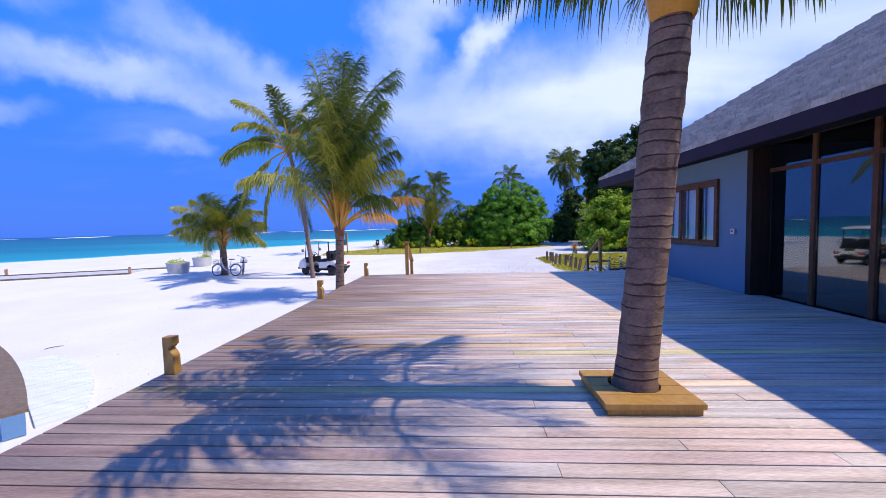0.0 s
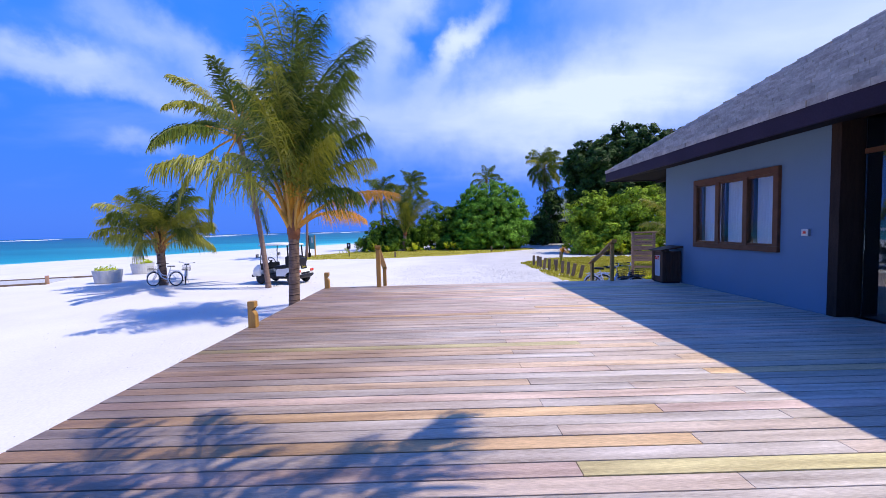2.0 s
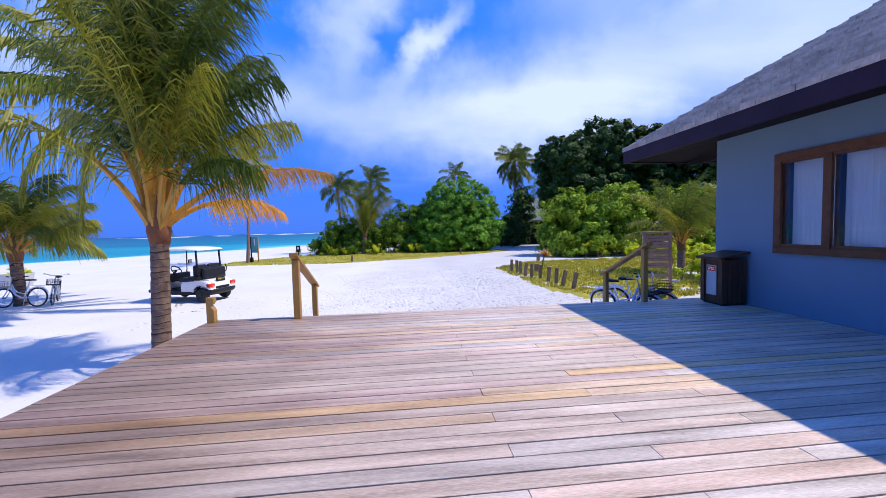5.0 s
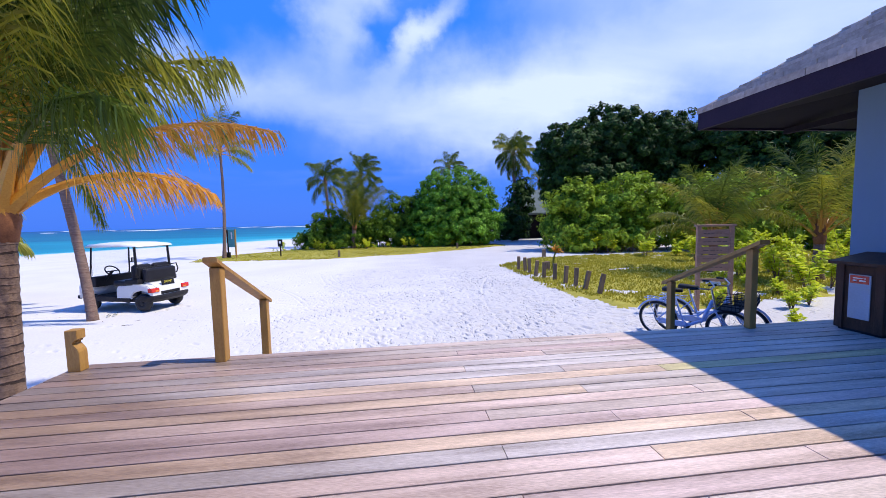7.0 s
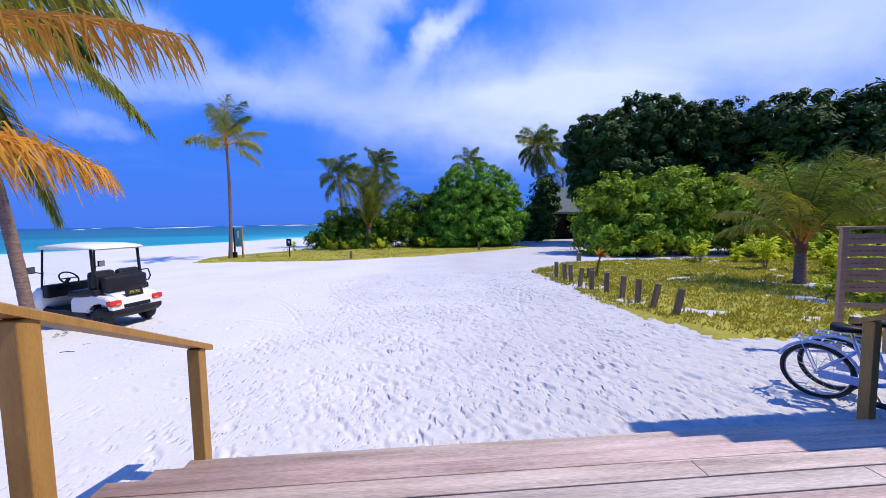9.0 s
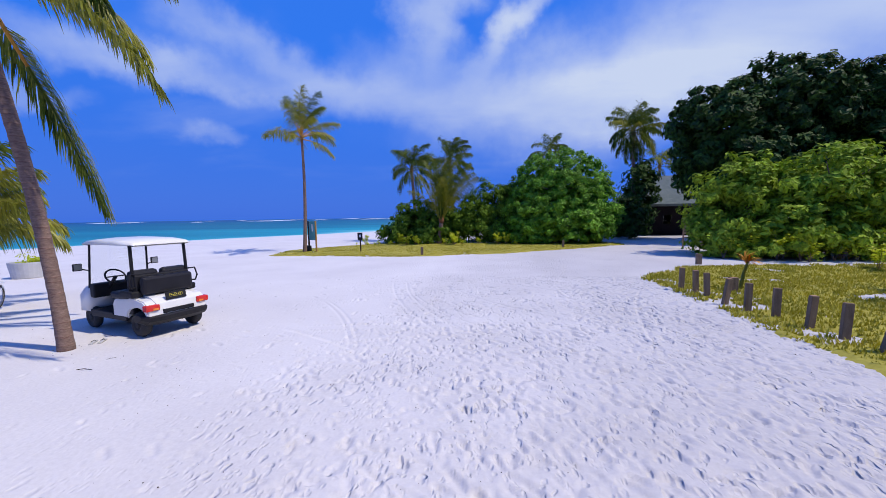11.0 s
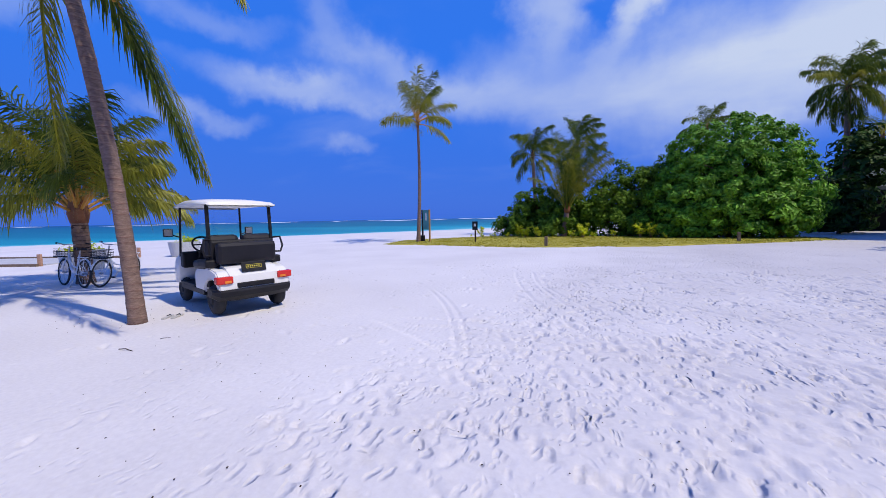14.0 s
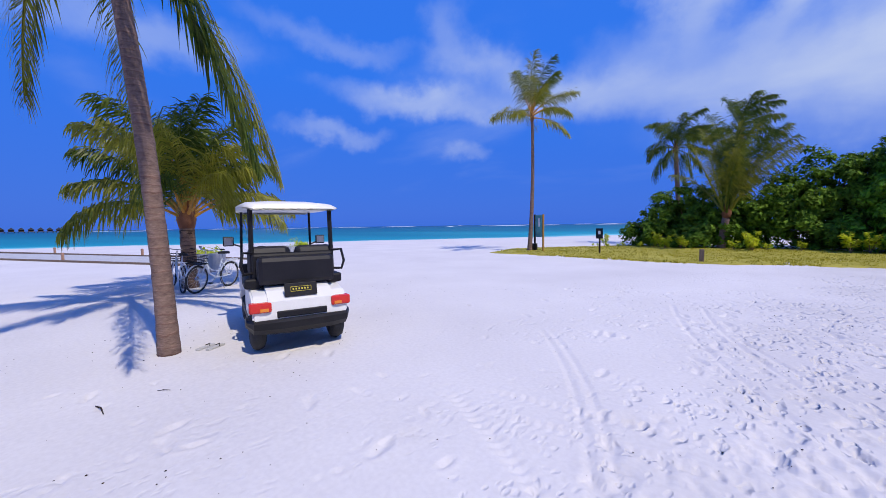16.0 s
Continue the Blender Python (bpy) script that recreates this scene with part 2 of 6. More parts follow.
    for key, v in (("From Min", 0.8), ("From Max", 5.5), ("To Min", 1.0), ("To Max", 0.84)):
        gm.inputs[key].default_value = v
    lk(ga.outputs[0], gm.inputs["Value"])
    gh = nt.nodes.new("ShaderNodeHueSaturation")
    lk(gm.outputs[0], gh.inputs["Value"])
    lk(col, gh.inputs["Color"])
    lk(gh.outputs[0], bs.inputs["Base Color"])


scuffed(SAND)
DECK = surface("deck_wood", (0.265, 0.207, 0.165), (0.735, 0.64, 0.555), 1.2, 0.5, 0.5, (0.7, 9, 9), 26.0, spec=0.5, per_piece=0.07,
               patch=((0.0, (1, 0.93, 0.9)), (0.3, (1.12, 0.96, 0.78)), (0.42, (0.97, 0.98, 1.02)), (0.6, (1.07, 0.94, 0.9)), (0.74, (0.88, 0.85, 0.84)), (0.86, (1.0, 0.87, 0.88)), (0.93, (1.0, 1.0, 0.6)), (0.97, (1.2, 0.95, 0.62))))


def toned_across(m):
    """Browner boards on the beach side, paler ones towards the house, with broad stains along the grain."""
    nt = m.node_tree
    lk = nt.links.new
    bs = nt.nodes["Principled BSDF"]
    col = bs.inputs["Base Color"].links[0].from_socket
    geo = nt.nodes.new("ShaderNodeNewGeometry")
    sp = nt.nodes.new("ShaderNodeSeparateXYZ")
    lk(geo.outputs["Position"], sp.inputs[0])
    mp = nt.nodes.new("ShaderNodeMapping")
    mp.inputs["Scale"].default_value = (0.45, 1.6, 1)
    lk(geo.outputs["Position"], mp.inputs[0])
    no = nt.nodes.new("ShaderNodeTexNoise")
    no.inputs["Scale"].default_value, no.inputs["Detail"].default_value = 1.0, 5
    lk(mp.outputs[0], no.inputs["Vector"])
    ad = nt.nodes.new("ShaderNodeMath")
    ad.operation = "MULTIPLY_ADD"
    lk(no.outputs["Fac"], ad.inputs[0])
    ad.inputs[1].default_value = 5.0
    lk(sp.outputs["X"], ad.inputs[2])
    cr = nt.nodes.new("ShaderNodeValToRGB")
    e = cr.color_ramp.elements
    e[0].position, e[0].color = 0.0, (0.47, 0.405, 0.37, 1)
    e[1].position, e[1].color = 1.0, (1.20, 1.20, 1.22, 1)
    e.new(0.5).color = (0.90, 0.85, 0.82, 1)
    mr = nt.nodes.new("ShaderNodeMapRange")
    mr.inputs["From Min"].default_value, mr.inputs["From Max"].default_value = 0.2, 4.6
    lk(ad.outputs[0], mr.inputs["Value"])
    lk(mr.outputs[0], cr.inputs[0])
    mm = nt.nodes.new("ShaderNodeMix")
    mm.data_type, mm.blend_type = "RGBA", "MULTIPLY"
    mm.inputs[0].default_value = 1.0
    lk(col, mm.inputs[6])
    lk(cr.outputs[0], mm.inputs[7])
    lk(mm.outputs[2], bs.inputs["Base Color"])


toned_across(DECK)
TIMBER = surface("golden_timber", (0.30, 0.15, 0.03), (0.46, 0.25, 0.06), 3.0, 0.55, 0.3, (6, 6, 1), 30.0)
GREYWOOD = surface("weathered_timber", (0.11, 0.075, 0.05), (0.23, 0.165, 0.115), 3.0, 0.8, 0.5, (6, 6, 1), 30.0)
SIGNWOOD = surface("sign_timber", (0.34, 0.18, 0.105), (0.52, 0.31, 0.20), 3.0, 0.75, 0.4, (1, 6, 8), 30.0)
DARKWOOD = surface("dark_wood", (0.02, 0.012, 0.010), (0.05, 0.03, 0.022), 3.0, 0.6, 0.3, (6, 6, 1), 30.0, spec=0.15)
BINWOOD = surface("brown_bin_wood", (0.055, 0.024, 0.013), (0.11, 0.05, 0.028), 3.0, 0.55, 0.3, (6, 6, 1), 30.0, spec=0.25)
FRAMEWOOD = surface("window_wood", (0.10, 0.042, 0.02), (0.18, 0.078, 0.036), 3.0, 0.5, 0.3, (3, 3, 3), 30.0, spec=0.2)
FASCIA = surface("fascia_paint", (0.022, 0.013, 0.026), (0.036, 0.022, 0.04), 2.0, 0.6, 0.1, spec=0.15)
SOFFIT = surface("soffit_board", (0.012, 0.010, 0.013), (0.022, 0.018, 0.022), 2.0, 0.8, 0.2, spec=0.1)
WALL = surface("blue_grey_render", (0.14, 0.225, 0.32), (0.17, 0.265, 0.37), 0.8, 0.85, 0.25, fine=90.0)
SHINGLE = surface("grey_shingle", (0.30, 0.255, 0.215), (0.56, 0.49, 0.42), 3.0, 0.85, 0.5, fine=22.0, spec=0.1, island=0.13)
BARK = surface("palm_bark", (0.13, 0.083, 0.068), (0.28, 0.19, 0.155), 4.0, 0.9, 0.9, (3, 3, 9), 10.0, dist=0.012)
BARK_D = surface("ringed_bark", (0.10, 0.06, 0.043), (0.27, 0.175, 0.125), 3.0, 0.9, 0.8, (2, 2, 3), 22.0, dist=0.008)
FROND = surface("palm_leaf", (0.026, 0.062, 0.006), (0.18, 0.22, 0.03), 1.0, 0.4, 0.0, fine=9.0, leaf=0.4, spec=0.3, island=0.4)
FROND_Y = surface("yellowing_palm_leaf", (0.17, 0.185, 0.012), (0.36, 0.34, 0.04), 1.0, 0.45, 0.0, fine=9.0, leaf=0.32, island=0.35)
FROND_B = surface("dry_palm_leaf", (0.55, 0.26, 0.035), (0.66, 0.37, 0.06), 1.2, 0.6, 0.0, fine=9.0, leaf=0.35, island=0.3)
PETIOLE = surface("yellow_petiole", (0.48, 0.20, 0.02), (0.64, 0.34, 0.045), 2.0, 0.5, 0.1)
HUSK = surface("brown_fibre", (0.16, 0.06, 0.025), (0.30, 0.12, 0.05), 6.0, 0.9, 0.6)
LEAF = surface("glossy_leaf", (0.075, 0.19, 0.010), (0.19, 0.40, 0.028), 0.7, 0.6, 0.0, fine=5.0, leaf=0.13, spec=0.25, island=0.45)
LEAF_D = surface("dark_leaf", (0.014, 0.04, 0.006), (0.05, 0.11, 0.014), 0.6, 0.6, 0.0, fine=4.0, leaf=0.08, spec=0.2, island=0.5)
LEAF_F = surface("feathery_leaf", (0.16, 0.25, 0.013), (0.34, 0.45, 0.035), 0.7, 0.65, 0.0, fine=5.0, leaf=0.18, spec=0.15, island=0.45)
LEAF_T = surface("thicket_leaf", (0.05, 0.115, 0.008), (0.15, 0.25, 0.018), 0.7, 0.65, 0.0, fine=5.0, leaf=0.12, spec=0.15, island=0.45)
LEAF_Y = surface("lime_leaf", (0.38, 0.46, 0.02), (0.58, 0.60, 0.05), 1.5, 0.5, 0.0, fine=8.0, leaf=0.45)
GRASS = surface("dry_grass", (0.25, 0.24, 0.012), (0.46, 0.40, 0.035), 0.8, 0.8, 0.0, fine=9.0, leaf=0.2)
TURF = surface("turf", (0.25, 0.225, 0.015), (0.44, 0.385, 0.06), 0.9, 0.95, 0.6, fine=14.0, dist=0.02)
WHITE = surface("white_plastic", (0.74, 0.74, 0.74), (0.80, 0.80, 0.80), 3.0, 0.28, 0.0)
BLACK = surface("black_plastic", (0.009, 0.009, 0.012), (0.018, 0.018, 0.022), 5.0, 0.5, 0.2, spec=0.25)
VINYL = surface("black_vinyl", (0.012, 0.012, 0.018), (0.018, 0.018, 0.024), 5.0, 0.42, 0.2, spec=0.25)
RUBBER = surface("tyre_rubber", (0.02, 0.02, 0.022), (0.04, 0.04, 0.042), 8.0, 0.85, 0.4)
STEEL = surface("grey_steel", (0.42, 0.42, 0.44), (0.55, 0.55, 0.57), 8.0, 0.35, 0.0, metal=1.0)
BIKEBLUE = surface("pale_blue_paint", (0.45, 0.56, 0.84), (0.50, 0.60, 0.88), 5.0, 0.3, 0.0)
BIKEWHITE = surface("white_paint", (0.62, 0.66, 0.74), (0.7, 0.74, 0.8), 5.0, 0.3, 0.0)
RED = surface("red_lens", (0.55, 0.02, 0.015), (0.65, 0.03, 0.02), 9.0, 0.15, 0.0)
AMBER = surface("amber_lens", (0.75, 0.22, 0.02), (0.8, 0.26, 0.03), 9.0, 0.15, 0.0)
YELLOW = surface("yellow_ink", (0.62, 0.52, 0.05), (0.66, 0.55, 0.06), 9.0, 0.6, 0.0)
CONCRETE = surface("pale_concrete", (0.42, 0.42, 0.43), (0.56, 0.56, 0.57), 3.0, 0.85, 0.4)
CLOTH = surface("pale_curtain", (0.74, 0.80, 0.84), (0.82, 0.86, 0.88), 2.0, 0.9, 0.0, (9, 9, 0.3))
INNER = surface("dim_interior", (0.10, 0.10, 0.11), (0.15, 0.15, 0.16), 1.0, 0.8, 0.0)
# shade on the bench wall is put into its colour as blue
TEALBLUE = surface("blue_shaded_bench", (0.10, 0.22, 0.42), (0.14, 0.28, 0.5), 2.0, 0.6, 0.1)
TEAL = surface("teal_print", (0.05, 0.25, 0.28), (0.10, 0.38, 0.40), 3.0, 0.5, 0.0)
DARKROOF = surface("dark_roofing", (0.03, 0.034, 0.042), (0.05, 0.056, 0.068), 2.0, 0.9, 0.3, spec=0.05)
SLATE = surface("grey_green_roofing", (0.10, 0.13, 0.13), (0.17, 0.20, 0.20), 2.0, 0.9, 0.3, spec=0.1)
PALEPLANK = surface("sandy_plank", (0.55, 0.58, 0.62), (0.7, 0.72, 0.74), 2.0, 0.9, 0.3, (1, 5, 5))


def ringed(m, pitch, dark, depth):
    """Leaf scars: thin dark lips at an uneven pitch up a trunk, fading in and out round it."""
    nt = m.node_tree
    lk = nt.links.new
    bs = nt.nodes["Principled BSDF"]
    col = bs.inputs["Base Color"].links[0].from_socket
    geo = nt.nodes.new("ShaderNodeNewGeometry")

    def math_node(op, a, b, c=None):
        n = nt.nodes.new("ShaderNodeMath")
        n.operation = op
        for k, v in enumerate((a, b, c)):
            if v is None:
                continue
            if isinstance(v, float):
                n.inputs[k].default_value = v
            else:
                lk(v, n.inputs[k])
        return n.outputs[0]

    def noise(scale, stretch, detail=3):
        mp = nt.nodes.new("ShaderNodeMapping")
        mp.inputs["Scale"].default_value = stretch
        lk(geo.outputs["Position"], mp.inputs[0])
        n = nt.nodes.new("ShaderNodeTexNoise")
        n.inputs["Scale"].default_value, n.inputs["Detail"].default_value = scale, detail
        lk(mp.outputs[0], n.inputs["Vector"])
        return n.outputs["Fac"]

    sp = nt.nodes.new("ShaderNodeSeparateXYZ")
    lk(geo.outputs["Position"], sp.inputs[0])
    z = math_node("MULTIPLY_ADD", noise(1.0, (0.4, 0.4, 5.0), 1), pitch * 2.4, sp.outputs["Z"])
    z = math_node("MULTIPLY_ADD", noise(7.0, (1.0, 1.0, 0.6), 4), pitch * 0.5, z)
    f = math_node("FRACT", math_node("DIVIDE", z, pitch), 0.0)
    cr = nt.nodes.new("ShaderNodeValToRGB")
    e = cr.color_ramp.elements
    e[0].position, e[0].color = 0.0, (dark, dark * 0.85, dark * 0.8, 1)
    e[1].position, e[1].color = 1.0, (0.88, 0.86, 0.85, 1)
    for pos, c in ((0.10, (dark, dark * 0.85, dark * 0.8, 1)), (0.16, (1.25, 1.2, 1.15, 1)), (0.30, (1.05, 1.03, 1.0, 1))):
        x = e.new(pos)
        x.color = c
    lk(f, cr.inputs[0])
    show = nt.nodes.new("ShaderNodeMapRange")
    show.inputs["From Min"].default_value, show.inputs["From Max"].default_value = 0.34, 0.50
    show.inputs["To Min"].default_value, show.inputs["To Max"].default_value = 0.12, 1.0
    lk(noise(3.2, (1.0, 1.0, 1.6), 3), show.inputs["Value"])
    mm = nt.nodes.new("ShaderNodeMix")
    mm.data_type, mm.blend_type = "RGBA", "MULTIPLY"
    lk(show.outputs[0], mm.inputs[0])
    lk(col, mm.inputs[6])
    lk(cr.outputs[0], mm.inputs[7])
    lk(mm.outputs[2], bs.inputs["Base Color"])
    hgt = math_node("MULTIPLY", cr.outputs[0], show.outputs[0])
    old = bs.inputs["Normal"].links[0].from_node
    bp = nt.nodes.new("ShaderNodeBump")
    bp.inputs["Strength"].default_value, bp.inputs["Distance"].default_value = 0.9, depth
    lk(hgt, bp.inputs["Height"])
    lk(old.outputs[0], bp.inputs["Normal"])
    lk(bp.outputs[0], bs.inputs["Normal"])
    return m


ringed(BARK_D, 0.105, 0.22, 0.010)
ringed(BARK, 0.10, 0.82, 0.002)


def glass(name, tint, rough=0.02):
    m = bpy.data.materials.new(name)
    m.use_nodes = True
    b = m.node_tree.nodes["Principled BSDF"]
    b.inputs["Base Color"].default_value = (*tint, 1)
    b.inputs["Roughness"].default_value = rough
    b.inputs["Transmission Weight"].default_value = 1.0
    b.inputs["IOR"].default_value = 1.5
    return m


GLASS = glass("tinted_glass", (0.30, 0.42, 0.44))
GLASS.node_tree.nodes["Principled BSDF"].inputs["IOR"].default_value = 1.95
CLEAR = glass("clear_glass", (0.95, 0.98, 1.0))
CLEAR.node_tree.nodes["Principled BSDF"].inputs["IOR"].default_value = 1.35


def water():
    m = bpy.data.materials.new("lagoon_water")
    m.use_nodes = True
    nt = m.node_tree
    lk = nt.links.new
    bs = nt.nodes["Principled BSDF"]
    bs.inputs["Roughness"].default_value = 0.35
    bs.inputs["Specular IOR Level"].default_value = 0.12
    geo = nt.nodes.new("ShaderNodeNewGeometry")
    dot = nt.nodes.new("ShaderNodeVectorMath")
    dot.operation = "DOT_PRODUCT"
    dot.inputs[1].default_value = (-0.807, 0.59, 0)
    lk(geo.outputs["Position"], dot.inputs[0])
    mp = nt.nodes.new("ShaderNodeMapping")
    mp.inputs["Rotation"].default_value = (0, 0, radians(-54))
    mp.inputs["Scale"].default_value = (0.006, 0.05, 1)
    lk(geo.outputs["Position"], mp.inputs[0])
    no = nt.nodes.new("ShaderNodeTexNoise")
    no.inputs["Scale"].default_value, no.inputs["Detail"].default_value = 1.0, 6
    lk(mp.outputs[0], no.inputs["Vector"])
    # offshore distance, wobbled by the sandbanks
    mr = nt.nodes.new("ShaderNodeMapRange")
    mr.inputs["From Min"].default_value, mr.inputs["From Max"].default_value = 76, 900
    mr.interpolation_type = "LINEAR"
    lk(dot.outputs["Value"], mr.inputs["Value"])
    pw = nt.nodes.new("ShaderNodeMath")
    pw.operation = "POWER"
    pw.inputs[1].default_value = 0.45
    lk(mr.outputs[0], pw.inputs[0])
    ms = nt.nodes.new("ShaderNodeMath")
    ms.operation = "MULTIPLY_ADD"
    lk(no.outputs["Fac"], ms.inputs[0])
    ms.inputs[1].default_value = 0.55
    lk(pw.outputs[0], ms.inputs[2])
    su = nt.nodes.new("ShaderNodeMath")
    su.operation = "SUBTRACT"
    lk(ms.outputs[0], su.inputs[0])
    su.inputs[1].default_value = 0.27
    cr = nt.nodes.new("ShaderNodeValToRGB")
    stops = ((0.0, (0.20, 0.62, 0.62)), (0.10, (0.010, 0.32, 0.38)), (0.35, (0.004, 0.155, 0.21)), (0.6, (0.004, 0.12, 0.18)), (1.0, (0.004, 0.07, 0.17)))
    for k, (p, c) in enumerate(stops):
        el = cr.color_ramp.elements[k] if k < 2 else cr.color_ramp.elements.new(p)
        el.position, el.color = p, (*c, 1)
    lk(su.outputs[0], cr.inputs[0])
    lk(cr.outputs[0], bs.inputs["Base Color"])
    n2 = nt.nodes.new("ShaderNodeTexNoise")
    n2.inputs["Scale"].default_value, n2.inputs["Detail"].default_value = 0.8, 5
    lk(geo.outputs["Position"], n2.inputs["Vector"])
    bp = nt.nodes.new("ShaderNodeBump")
    bp.inputs["Strength"].default_value, bp.inputs["Distance"].default_value = 0.4, 0.3
    lk(n2.outputs["Fac"], bp.inputs["Height"])
    lk(bp.outputs[0], bs.inputs["Normal"])
    return m


WATER = water()


# ---- mesh helpers ----
def link_mesh(name, bm, material, smooth=False):
    me = bpy.data.meshes.new(name)
    bm.to_mesh(me)
    bm.free()
    me.materials.append(material)
    if smooth:
        for p in me.polygons:
            p.use_smooth = True
    return new(name, me)


def part(name, bm, material, parent, label="", smooth=False):
    ob = link_mesh(name, bm, material, smooth)
    ob.parent = parent
    if label:
        tagged(ob, label)
    return ob


def raw(name, verts, faces, material, parent=None, label="", smooth=False):
    me = bpy.data.meshes.new(name)
    me.from_pydata(verts, [], faces)
    me.materials.append(material)
    if smooth:
        for p in me.polygons:
            p.use_smooth = True
    ob = new(name, me)
    ob.parent = parent
    if label:
        tagged(ob, label)
    return ob


def thing(name, x, y, z, rz, label, category, group="", kind=""):
    e = new(name)
    e.empty_display_size = 0.1
    e.location, e.rotation_euler = (x, y, z), (0, 0, radians(rz))
    return tagged(e, label, category, group, kind)


def box(bm, lo, hi, bevel=0.0, m=None):
    lo, hi = Vector(lo), Vector(hi)
    r = bmesh.ops.create_cube(bm, size=1.0, matrix=(m or Matrix()) @ Matrix.Translation((lo + hi) / 2) @ Matrix.Diagonal((*(hi - lo), 1)))
    if bevel:
        es = list({e for v in r["verts"] for e in v.link_edges})
        bmesh.ops.bevel(bm, geom=es, offset=bevel, segments=2, profile=0.5, affect="EDGES")
    return bm


def cube(lo, hi, bevel=0.0, m=None):
    return box(bmesh.new(), lo, hi, bevel, m)


def tube(bm, pts, radii, seg=8, cap=True):
    """A tube through points with a radius at each."""
    pts = [Vector(p) for p in pts]
    if not hasattr(radii, "__len__"):
        radii = [radii] * len(pts)
    rings = []
    ref = None
    for k, p in enumerate(pts):
        d = (pts[min(k + 1, len(pts) - 1)] - pts[max(k - 1, 0)]).normalized()
        if ref is None:
            ref = Vector((1, 0, 0)) if abs(d.x) < 0.8 else Vector((0, 1, 0))
        a = (ref - d * ref.dot(d)).normalized()
        b = d.cross(a)
        ref = a
        rings.append([bm.verts.new(p + (a * math.cos(t) + b * math.sin(t)) * radii[k]) for t in (2 * math.pi * i / seg for i in range(seg))])
    for r0, r1 in zip(rings, rings[1:]):
        for i in range(seg):
            bm.faces.new((r0[i], r0[(i + 1) % seg], r1[(i + 1) % seg], r1[i]))
    if cap:
        bm.faces.new(rings[0][::-1])
        bm.faces.new(rings[-1])
    return bm


def rod(pts, radii, seg=8):
    return tube(bmesh.new(), pts, radii, seg)


def ring(bm, c, axis, R, r, seg=28, sub=6):
    c, axis = Vector(c), Vector(axis).normalized()
    a = axis.orthogonal().normalized()
    b = axis.cross(a)
    rows = []
    for i in range(seg):
        t = 2 * math.pi * i / seg
        d = a * math.cos(t) + b * math.sin(t)
        rows.append([bm.verts.new(c + d * (R + r * math.cos(u)) + axis * r * math.sin(u)) for u in (2 * math.pi * j / sub for j in range(sub))])
    for i in range(seg):
        for j in range(sub):
            q = rows[(i + 1) % seg]
            bm.faces.new((rows[i][j], q[j], q[(j + 1) % sub], rows[i][(j + 1) % sub]))
    return bm


def loft(bm, sections):
    """Closed skin over equal-length loops of points, capped at both ends."""
    loops = [[bm.verts.new(p) for p in s] for s in sections]
    n = len(loops[0])
    for a, b in zip(loops, loops[1:]):
        for i in range(n):
            bm.faces.new((a[i], a[(i + 1) % n], b[(i + 1) % n], b[i]))
    bm.faces.new(loops[0][::-1])
    bm.faces.new(loops[-1])
    return bm


# ---- ground and sea ----
GROUND = -0.78
rng = np.random.default_rng(5)


def axis_steps(lo, hi, step, far):
    inner = list(np.arange(lo, hi, step))
    left, right, d, grow = [], [], step, 1.22
    x = lo
    while x > -far:
        d *= grow
        x -= d
        left.append(x)
    x, d = inner[-1], step
    while x < far:
        d *= grow
        x += d
        right.append(x)
    return np.array(left[::-1] + inner + right)


def ground_height(x, y):
    d = -0.807 * x + 0.59 * y
    z = np.full(np.shape(x), GROUND, dtype=float)
    k = np.clip((d - 38) / 38, 0, 1)
    z = z - 0.97 * k * k * (3 - 2 * k) * 0.5 - 0.485 * k
    k2 = np.clip((d - 76) / 40, 0, 1)
    return z - 2.4 * k2


